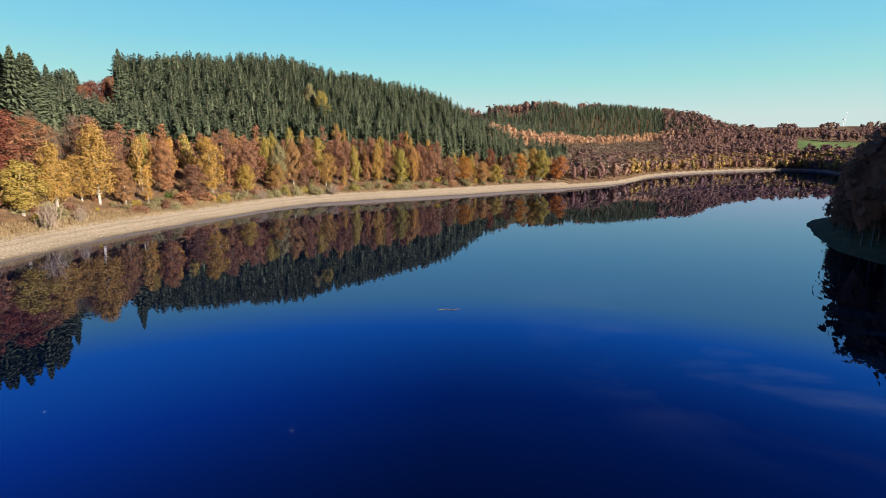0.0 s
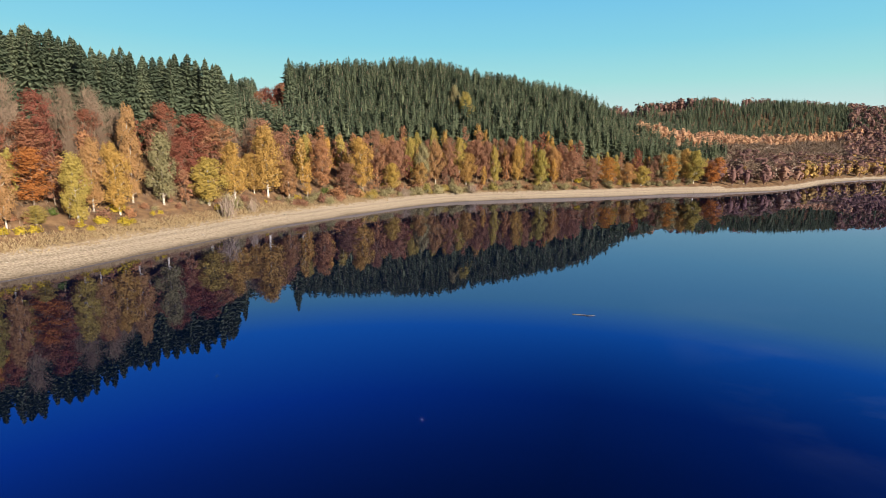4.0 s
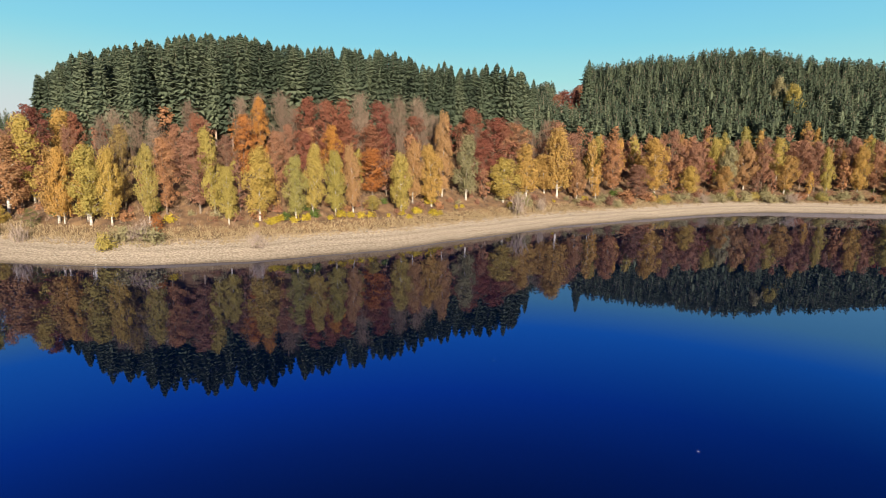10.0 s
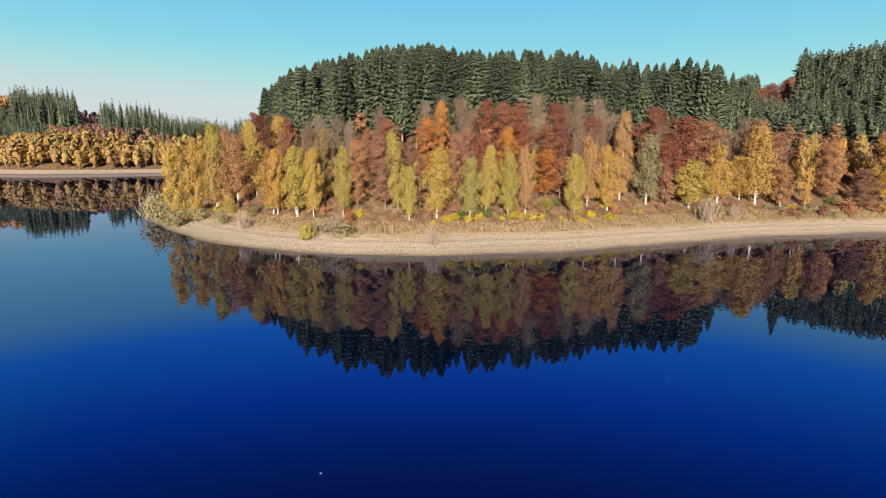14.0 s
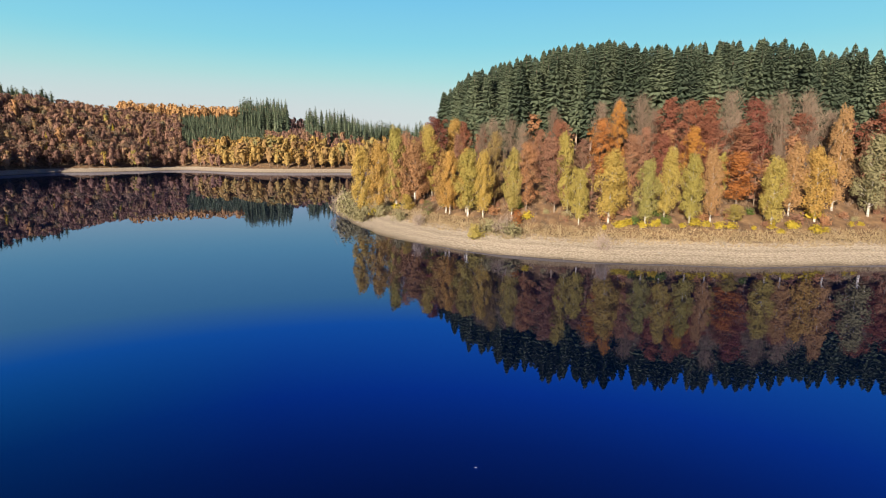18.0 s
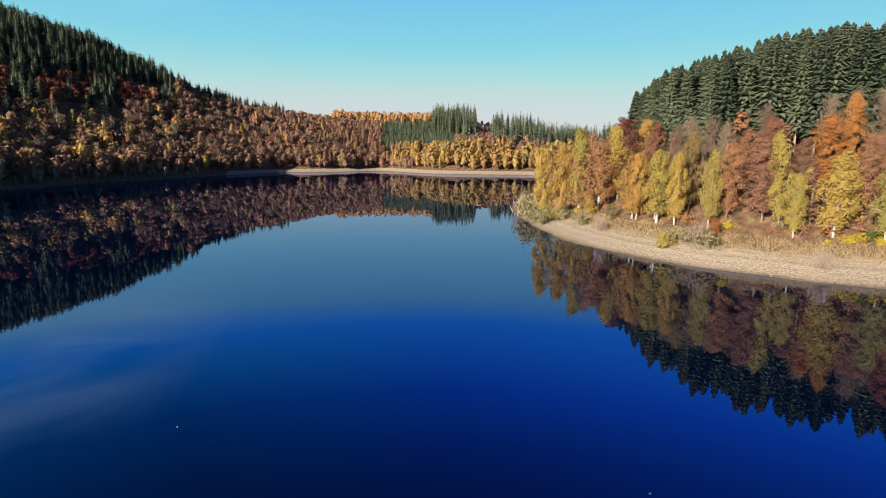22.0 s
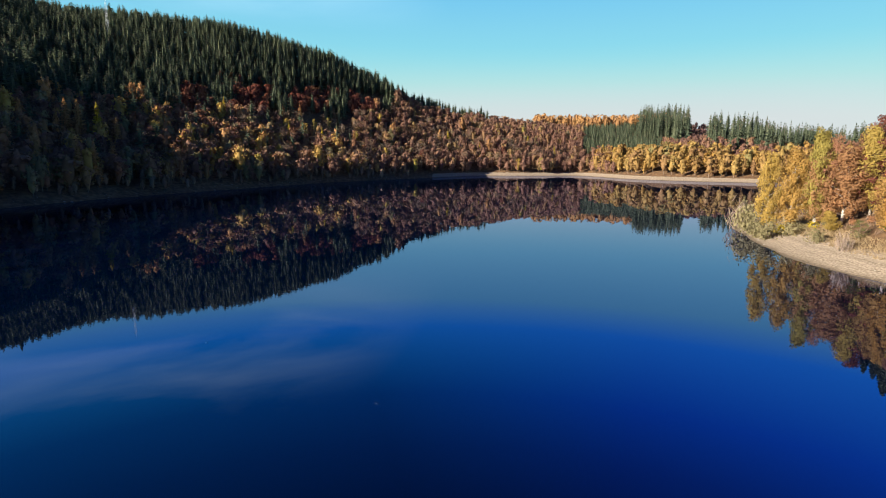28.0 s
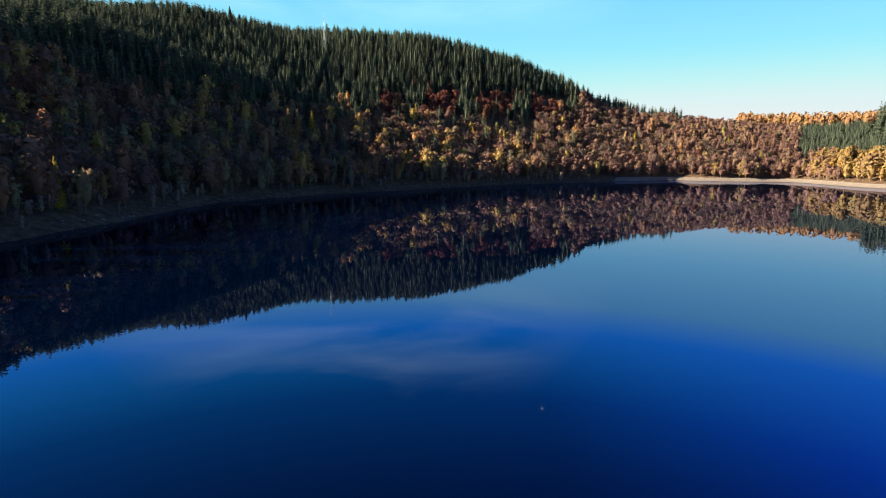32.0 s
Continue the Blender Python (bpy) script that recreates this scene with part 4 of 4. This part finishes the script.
grow("young_spruce_wood", "even young spruce plantation on the rear slope", (97.2, 104.6, 400, 760), 4.6, (55, 215), SPR_FAR, 16, M_SPRUCE, M_SPRUCEBARK, (9, 12), 111, None, 1.0)
grow("larch_wood", "orange larches on the rear slope", (97, 114, 560, 800), 6.5, (185, 310), BRD_TINY, 14, M_LARCH, M_BARK, (12, 20), 87, lambda a, r, sd, z, q: (q < 0.8) & (a < 109.5), 0.9)

# the shaded shore and its hill
grow("brown_wood", "brown autumn beech wood on the slope above the far shore", (101, 128, 300, 720), 6.2, (8, 185), BRD_FAR, 14, M_BROWNWOOD, M_BARK, (9, 14), 76,
     lambda a, r, sd, z, q: ((a > 104.6) | (sd < 50)) & (sd < np.where(a < 113, 185, np.where(a < 124, 140, 100))) & (q < 0.9), 1.25)
grow("shade_wood", "shaded brown and russet beeches on the slope", (127, 182, 120, 420), 6.6, (5, 105), BRD_FAR, 14, M_BROWNWOOD, M_BARK, (8, 16), 96,
     lambda a, r, sd, z, q: (sd < 100 - (a - 124) * 0.3) & (q < 0.75), 1.25)
grow("shade_wood", "mixed autumn trees on the shaded slope", (127, 182, 120, 420), 9.0, (5, 100), BRD_MID, 14, M_MIXED, M_BARK, (9, 19), 97, lambda a, r, sd, z, q: q < 0.4)
grow("shade_wood", "olive-green trees on the shaded slope", (127, 182, 120, 420), 9.0, (4, 90), BRD_MID, 14, M_OLIVE, M_BARK, (7, 15), 98, lambda a, r, sd, z, q: q < 0.35)
grow("shade_wood", "leafless grey trees on the shaded slope", (104, 182, 120, 520), 9.0, (14, 100), BARE_FAR, 14, M_TWIG, M_BARK, (10, 17), 99, lambda a, r, sd, z, q: q < 0.5)
grow("red_wood", "russet beech strip below the spruces", (124, 144, 250, 520), 6.5, (100, 128), BRD_MID, 14, M_RED, M_BARK, (10, 14), 100, lambda a, r, sd, z, q: np.sin(a * 1.15 + 0.4) > -0.45, 1.2)
grow("shore_thicket", "low thicket along the shaded bank", (122, 182, 120, 420), 5.0, (2.0, 11), BRD_FAR, 14, M_TWIG, M_BARK, (4, 8), 104, lambda a, r, sd, z, q: q < 0.85)
grow("golden_trees", "single golden larches and birches in the brown wood", (101, 160, 130, 720), 13.0, (12, 115), BRD_MID, 14, M_LARCH, M_BARK, (14, 20), 88,
     lambda a, r, sd, z, q: q < 0.06, 0.8)
grow("golden_trees", "single yellow birches in the brown wood", (101, 182, 130, 720), 15.0, (8, 100), BRD_MID, 14, M_YELLOW, M_BARK, (12, 17), 94, lambda a, r, sd, z, q: q < 0.08, 0.7)
grow("mixed_spruces", "single dark spruces in the brown wood", (128, 182, 130, 720), 13.0, (30, 110), SPR_FAR, 16, M_SPRUCE, M_SPRUCEBARK, (12, 20), 89, lambda a, r, sd, z, q: q < 0.4)
grow("hill_spruce_wood", "dark spruce wood on the shaded hill", (114, 181, 200, 610), 6.0, (92, 330), SPR_FAR, 16, M_SPRUCE, M_SPRUCEBARK, (12, 17.5), 78,
     lambda a, r, sd, z, q: (sd > np.where(a < 124, 135, 100 - (a - 124) * 0.3)) & ~((a > 124) & (a < 144) & (sd < 131) & (np.sin(a * 1.15 + 0.4) > -0.45)), 1.3)

# single trees that stand out on that slope: bearing, distance, height, kind
lar = []
for sd_, m_, lb in ((301, M_LARCH, "conical larch with bright orange autumn needles"), (302, M_LARCH, "conical larch with bright orange autumn needles")):
    t_, c_ = spruce_geo(sd_, 18, 3.4, 18, 7, 0.14)
    lar.append(tree_thing("larch", lb, "tree", t_, M_SPRUCEBARK, c_, m_, "larches on the slope"))
yel = []
for sd_ in (303, 304):
    t_, c_ = spruce_geo(sd_, 18, 3.0, 18, 7, 0.12)
    yel.append(tree_thing("larch", "conical larch with golden yellow autumn needles", "tree", t_, M_SPRUCEBARK, c_, M_BRIGHT, "larches on the slope"))
SLOPE = {"o": Kind(lar, 18), "y": Kind(yel, 18), "d": FILL["d"], "r": FILL["r"], "g": FILL["o"], "v": KINDS["v"], "s": KINDS["s"]}
SLOPE_TREES = "152.9 300 21 o; 152.0 305 20 o; 150.6 304 21 y; 153.6 296 17 o; 149.2 302 17 o; 152.3 245 19 o; 151.1 250 18 o; 149.7 262 18 o; 159.8 215 17 r; 165.5 255 19 r; 173.0 190 21 r; 140.2 403 17 y; 136.9 371 17 o; 136.2 374 15 o; 134.3 393 17 y; 133.2 435 16 o; 134.8 429 16 o; 131.1 403 17 y; 127.9 429 15 o; 124.2 448 17 v; 118.3 493 18 y; 115.0 487 14 y; 110.1 526 15 y; 107.4 511 15 y; 140.3 459 12 d; 139.4 461 12 d; 138.6 465 11 d; 137.7 470 12 d; 136.9 472 11 d; 130.3 502 13 d; 129.5 505 12 d; 172.6 160 13 y; 167.7 320 16 v; 163.7 325 15 r; 159.7 447 15 y; 168.9 257 17 r; 173.3 239 20 d; 174.6 230 18 d; 157.8 545 21 s; 157.0 548 17 s; 96.2 450 14 d; 95.6 452 12 g; 121.0 430 14 d; 112.5 480 15 d; 126.5 415 13 r"
for item in SLOPE_TREES.split(";"):
    az, d, h, kind = item.split()
    x, y = place(float(az), float(d))
    SLOPE[kind].plant(x, y, terrain(np.array([[x, y]]))[0][0], float(h))

# the banks behind, out of view: assumed woods that add to the shade
grow("rear_wood", "dark spruce wood assumed on the unseen bank behind", (181, 240, 60, 320), 17.0, (10, 220), SPR_FAR, 16, M_SPRUCE, M_SPRUCEBARK, (17, 22), 79)
grow("rear_wood", "dark spruce wood assumed on the unseen bank beside the lake", (-120, -39.5, 60, 320), 14.0, (10, 220), SPR_FAR, 16, M_SPRUCE, M_SPRUCEBARK, (17, 22), 90)
p, z, sd, a, r, rng = scatter(-52, -33, 100, 260, 4.4, 91)
k = ((sd > 5) & (sd < 36) & (a < -36.0)) | ((sd > 3) & (sd < 30) & (a < -35.3))
tall = np.where(a[k] < -36.0, np.minimum(21, 4.5 + 5.5 * (-36.0 - a[k])), 4.0) + 2 * rng.random(k.sum())
wood("bank_wood", "dark shaded broadleaf trees on the near bank", BRD_MID, M_RUST, M_BARK, p[k], z[k] - 0.1, tall, 14, rng)


# ---- shore plants ----
def tuft_field(name, label, pts, zs, tall, mat, rng, blades=5):
    n = len(pts) * blades
    base = np.repeat(np.column_stack([pts, zs]), blades, 0) + np.column_stack([rng.normal(size=(n, 2)) * 0.22, np.zeros(n)])
    d = np.column_stack([rng.normal(size=(n, 2)) * 0.55, np.ones(n)])
    s = np.column_stack([rng.normal(size=(n, 2)), np.zeros(n)])
    s /= np.linalg.norm(s, axis=1, keepdims=True)
    L = tall * (0.3 + rng.random((n, 1)) ** 1.6)
    v = np.stack([base - s * 0.05, base + s * 0.05, base + d * L + s * 0.01, base + d * L - s * 0.01], 1).reshape(-1, 3)
    f = np.arange(n)[:, None] * 4 + np.array([[0, 1, 2, 3]])
    ob = quick_mesh(name, v, f, mat, None, np.repeat(rng.random(n), 4))
    return tagged(ob, label, "grass", kind="stuff")


p, z, sd, a, r, rng = scatter(2, 91, 90, 250, 0.55, 95)
k = (sd > 6.8) & (sd < 13.5) & (rng.random(len(sd)) < np.clip((sd - 6.3) / 3.5, 0, 1) * np.where(a > 22, 1, 0.35))
tuft_field("dry_grass", "strip of dry straw-coloured grass above the gravel", p[k], z[k], 0.62, M_REED, rng, 7)
k = (sd > 13) & (sd < 24) & (rng.random(len(sd)) < 0.12) & (a > 0)
tuft_field("undergrowth", "brown undergrowth below the birches", p[k], z[k], 0.9, M_TWIG, rng, 7)


def bush(seed, high, broad, n, size, mat, name, label, thin=0.0):
    rng = np.random.default_rng(seed)
    stems = []
    tips = []
    for k in range(9):
        q = k * 2.4 + rng.random()
        tip = np.array([math.cos(q) * broad * 0.4 * rng.random(), math.sin(q) * broad * 0.4 * rng.random(), high * (0.5 + 0.35 * rng.random())])
        stems.append(tube([(0, 0, -0.2), tip * np.array([0.4, 0.4, 0.5]), tip], [0.05, 0.035, 0.012], 4))
        tips += [tip, tip * np.array([0.8, 0.8, 0.6]), tip * np.array([1.1, 1.1, 0.35])]
    root = tagged(new(name), label, "bush", "bushes on the shore")
    for q in stems:
        mesh_object("stem", q[0], q[1], M_BARK, root)
    t = np.array(tips)
    if n:
        v, f = leaves(rng, t, broad * 0.3, n, size)
        v[:, 2] = np.maximum(v[:, 2], 0.02)
        mesh_object("crown", v, f, mat, root)
    if thin:
        v, f = twigs(rng, t, int(thin), high * 0.35)
        mesh_object("twig_crown", v, f, M_GREYTWIG, root)
    return root


YELLOW_SHRUB = Kind([bush(s, 1.1, 1.9, 260, 0.28, M_BRIGHT, "shrub", "low bright yellow shrub at the foot of the birches") for s in (101, 102, 103)], 1.1)
rng = np.random.default_rng(9)
for az in np.arange(28.5, 63, 0.95):
    if rng.random() < 0.78:
        x, y, z_ = at_bank(az + rng.normal() * 0.3, 12.6 + rng.random() * 2.5)
        YELLOW_SHRUB.plant(x, y, z_, 0.7 + 0.8 * rng.random(), 0.9 + 0.4 * rng.random())

OLIVE_BUSH = Kind([bush(s, 2.6, 3.4, 520, 0.30, M_OLIVE, "bush", "olive-grey willow bush on the gravel shore") for s in (111, 112)], 2.6)
YELLOW_BUSH = Kind([bush(113, 2.4, 3.4, 620, 0.30, M_YELLOW, "bush", "dense olive-yellow bush on the gravel shore")], 2.4)
GREY_BUSH = Kind([bush(s, 2.6, 2.8, 60, 0.25, M_OLIVE, "bush", "grey leafless bush on the gravel shore", 420) for s in (114, 115)], 2.6)
RUST_BUSH = Kind([bush(s, 2.0, 2.6, 330, 0.32, M_RUST, "shrub", "rust-brown undergrowth shrub below the trees") for s in (116, 117, 118)], 2.0)
GREEN_BUSH = Kind([bush(119, 1.6, 2.4, 300, 0.3, M_GREEN, "shrub", "green bramble shrub below the trees")], 1.6)
for kind, az, inland, h, wide in ((YELLOW_BUSH, 75.9, 5.5, 2.6, 1.0), (OLIVE_BUSH, 74.4, 8.5, 3.2, 1.1), (OLIVE_BUSH, 72.0, 8, 2.9, 1.2), (GREY_BUSH, 72.8, 9, 3.0, 1.2), (GREY_BUSH, 62.7, 4.5, 2.6, 0.9),
                                  (OLIVE_BUSH, 86.0, 6, 3.2, 1.0), (OLIVE_BUSH, 84.0, 7, 3.0, 0.9), (GREY_BUSH, 82.0, 7, 2.6, 1.0), (OLIVE_BUSH, 88.3, 8, 3.4, 1.0), (GREY_BUSH, 35.7, 9, 5.0, 0.75),
                                  (GREY_BUSH, 33.3, 10, 3.0, 0.6), (OLIVE_BUSH, 34.8, 13, 3.0, 1.0), (OLIVE_BUSH, 14.5, 9, 3.2, 1.4), (OLIVE_BUSH, 12.5, 8, 3.0, 1.5), (GREY_BUSH, 11.0, 8, 3.0, 1.4), (OLIVE_BUSH, 16.5, 9, 3.0, 1.3),
                                  (GREY_BUSH, 18.0, 9, 2.6, 1.2), (OLIVE_BUSH, 3.2, 10, 3.6, 1.2), (OLIVE_BUSH, -3.0, 10, 3.6, 1.2)):
    x, y, z_ = at_bank(az, inland)
    kind.plant(x, y, z_, h, wide)
for kind, az, d, h, wide in ((OLIVE_BUSH, 89.4, 149, 6.8, 0.75), (OLIVE_BUSH, 89.0, 143, 5.0, 0.8), (GREY_BUSH, 89.9, 153, 5.5, 0.9), (OLIVE_BUSH, 87.6, 134, 4.0, 0.9)):
    x, y = place(az, d)
    kind.plant(x, y, max(0.2, terrain(np.array([[x, y]]))[0][0]), h, wide)
for az in np.arange(-12, 89, 1.15):
    x, y, z_ = at_bank(az + rng.normal() * 0.4, 14.5 + rng.random() * 5)
    kind = rng.choice([0, 0, 0, 0, 2, 2, 3, 1])
    (RUST_BUSH, GREEN_BUSH, OLIVE_BUSH, YELLOW_SHRUB)[kind].plant(x, y, z_, 1.0 + 1.2 * rng.random(), 1.0 + 0.3 * rng.random())

for az in np.arange(-10.5, 30, 0.45):
    x, y, z_ = at_bank(az + rng.normal() * 0.2, 9.5 + rng.random() * 5)
    kind = rng.choice([0, 0, 0, 2, 2, 2, 2, 4])
    (RUST_BUSH, GREEN_BUSH, OLIVE_BUSH, YELLOW_SHRUB, YELLOW_BUSH)[kind].plant(x, y, z_, 1.3 + 1.6 * rng.random(), 1.1 + 0.4 * rng.random())

# ---- wind turbines on the far ridge and a mast on the hill ----
M_WHITE, n, l, b = shader("white_coating", 0.5)
l.new(ramp(n, l, noise_tex(n, l, 0.3, 3), ((0.3, (0.74, 0.75, 0.76)), (0.7, (0.82, 0.82, 0.82)))), b.inputs["Base Color"])


def turbine(x, y, z, high, turn):
    root = tagged(new("wind_turbine"), "white three-bladed wind turbine on the far ridge", "wind turbine", "wind turbines")
    v, f = tube([(0, 0, -3), (0, 0, high * 0.5), (0, 0, high)], [1.5, 1.2, 0.8], 10)
    mesh_object("tower", v, f, M_WHITE, root)
    v, f = tube([(0, -4, high + 1), (0, -2, high + 1), (0, 4, high + 1), (0, 5, high + 1)], [1.2, 2.0, 1.8, 0.6], 8)
    mesh_object("nacelle", v, f, M_WHITE, root)
    v, f = tube([(0, -6.5, high + 1), (0, -5.5, high + 1), (0, -4, high + 1)], [0.3, 1.3, 1.5], 8)
    mesh_object("hub", v, f, M_WHITE, root)
    for k in range(3):
        q = math.radians(20 + 120 * k)
        u = np.array([math.sin(q), 0, math.cos(q)])
        c = np.array([0, -5.2, high + 1])
        v, f = tube([c, c + u * 6.0, c + u * 30.0], [0.5, 0.9, 0.2], 6)
        v[:, 1] = -5.2 + (v[:, 1] + 5.2) * 0.35
        mesh_object("blade", v, f, M_WHITE, root)
    root.matrix_basis = pose(x, y, z, 0, 0, turn)


for az, d, hub, turn in ((-32.0, 2900, 128, 10), (-36.2, 2700, 148, 40)):
    x, y = place(az, d)
    z_ = terrain(np.array([[x, y]]))[0][0]
    turbine(x, y, z_, hub - z_, turn)


def mast(x, y, z, high):
    root = tagged(new("radio_mast"), "thin lattice radio mast standing on the wooded hill", "mast")
    for sx, sy in ((-1, -1), (1, -1), (1, 1), (-1, 1)):
        v, f = tube([(sx * 0.9, sy * 0.9, -0.5), (sx * 0.35, sy * 0.35, high)], [0.07, 0.05], 5)
        mesh_object("leg", v, f, M_WHITE, root)
    for k in range(9):
        t = (k + 0.5) / 9
        w = 0.9 - 0.55 * t
        for (ax, ay), (bx, by) in (((-1, -1), (1, -1)), ((1, -1), (1, 1)), ((1, 1), (-1, 1)), ((-1, 1), (-1, -1))):
            v, f = tube([(ax * w, ay * w, high * t), (bx * w, by * w, high * (t + 0.06))], [0.03, 0.03], 4)
            mesh_object("brace", v, f, M_WHITE, root)
    v, f = tube([(0, 0, high - 0.5), (0, 0, high + 5)], [0.12, 0.04], 5)
    mesh_object("aerial", v, f, M_WHITE, root)
    root.matrix_basis = pose(x, y, z)


x, y = place(149.2, 492)
mast(x, y, terrain(np.array([[x, y]]))[0][0], 35)


# ---- stones, drifting feathers and a branch on the water ----
M_STONE, n, l, b = shader("shore_stone", 0.9)
oi = n.new("ShaderNodeNewGeometry")
l.new(mix(n, l, 0.5, ramp(n, l, oi.outputs["Random Per Island"], ((0.0, (0.13, 0.115, 0.095)), (1.0, (0.31, 0.28, 0.24)))), ramp(n, l, noise_tex(n, l, 4.0, 5), ((0.3, (0.13, 0.115, 0.095)), (0.7, (0.29, 0.26, 0.22))))), b.inputs["Base Color"])


def stones(name, label, pts, zs, lo, hi, rng):
    """Angular stones half sunk in the gravel."""
    bm = bmesh.new()
    bmesh.ops.create_icosphere(bm, subdivisions=1, radius=1.0)
    gv = np.array([v.co[:] for v in bm.verts])
    gf = np.array([[v.index for v in f.verts] for f in bm.faces])
    bm.free()
    k = len(pts)
    size = lo + (hi - lo) * rng.random((k, 1, 1)) ** 3
    v = gv[None] * (1 + 0.35 * rng.normal(size=(k, len(gv), 1)).clip(-1, 1)) * size * np.array([1.2, 0.9, 0.6])
    t = rng.random((k, 1)) * 6.28
    x = np.cos(t) * v[:, :, 0] - np.sin(t) * v[:, :, 1] + pts[:, None, 0]
    y = np.sin(t) * v[:, :, 0] + np.cos(t) * v[:, :, 1] + pts[:, None, 1]
    z = v[:, :, 2] + zs[:, None]
    f = (gf[None] + (np.arange(k) * len(gv))[:, None, None]).reshape(-1, 3)
    ob = quick_mesh(name, np.stack([x, y, z], -1).reshape(-1, 3), f, M_STONE, None, np.zeros(k * len(gv)))
    return tagged(ob, label, "stones", kind="stuff")


p, z, sd, a, r, rng = scatter(-14, 90, 90, 330, 1.5, 120)
k = (sd > 0.3) & (sd < 9) & (rng.random(len(sd)) < np.where(a < 32, 0.3, 0.12))
stones("shore_stones", "pale stones scattered over the gravel shore", p[k], z[k], 0.07, 0.32, rng)
p, z, sd, a, r, rng = scatter(104, 182, 120, 460, 1.6, 121)
k = (sd > 0.1) & (sd < 5) & (rng.random(len(sd)) < 0.4)
stones("shore_stones", "grey stones along the shaded bank", p[k], z[k], 0.10, 0.45, rng)

M_FEATHER, n, l, b = shader("white_feather", 0.6)
l.new(ramp(n, l, noise_tex(n, l, 20.0, 3), ((0.3, (0.72, 0.72, 0.70)), (0.7, (0.86, 0.86, 0.84)))), b.inputs["Base Color"])


def feather(x, y, turn):
    """A small curled white feather lying on the water."""
    nu, nv = 7, 4
    v = [((i / (nu - 1) - 0.5) * 0.26, (j / (nv - 1) - 0.5) * 0.10 * math.sin(math.pi * (0.12 + 0.8 * i / (nu - 1))), 0.012 + 0.10 * (i / (nu - 1) - 0.4) ** 2 + 0.03 * abs(j / (nv - 1) - 0.5)) for i in range(nu) for j in range(nv)]
    f = [(i * nv + j, (i + 1) * nv + j, (i + 1) * nv + j + 1, i * nv + j + 1) for i in range(nu - 1) for j in range(nv - 1)]
    root = tagged(new("feather"), "small white feather drifting on the still water", "feather", "drifting feathers")
    mesh_object("vane", v, f, M_FEATHER, root)
    tv, tf = tube([(-0.15, 0, 0.02), (0, 0, 0.03), (0.12, 0, 0.05)], [0.006, 0.005, 0.002], 5)
    mesh_object("quill", tv, tf, M_FEATHER, root)
    root.matrix_basis = pose(x, y, 0.0, 0, 0, turn) @ Matrix.Scale(0.5, 4)


for az, d, turn in ((16.2, 34.5, 20), (75.2, 28.6, 80), (126.0, 37.3, 130), (143.2, 54.2, 10), (37.7, 45.3, 60)):
    feather(*place(az, d), turn)

tv, tf = tube([(-1.2, 0, 0.02), (-0.3, 0.1, 0.05), (0.6, 0.0, 0.03), (1.3, 0.25, 0.06)], [0.03, 0.035, 0.03, 0.012], 6)
branch = tagged(new("driftwood_branch"), "thin dark branch floating on the lake", "driftwood")
mesh_object("stem", tv, tf, M_BARK, branch)
tv, tf = tube([(0.3, 0.05, 0.04), (0.7, -0.3, 0.10), (0.9, -0.5, 0.22)], [0.02, 0.015, 0.006], 5)
mesh_object("twig", tv, tf, M_BARK, branch)
branch.matrix_basis = pose(*place(-1.1, 61.0), 0.0, 0, 0, -2)
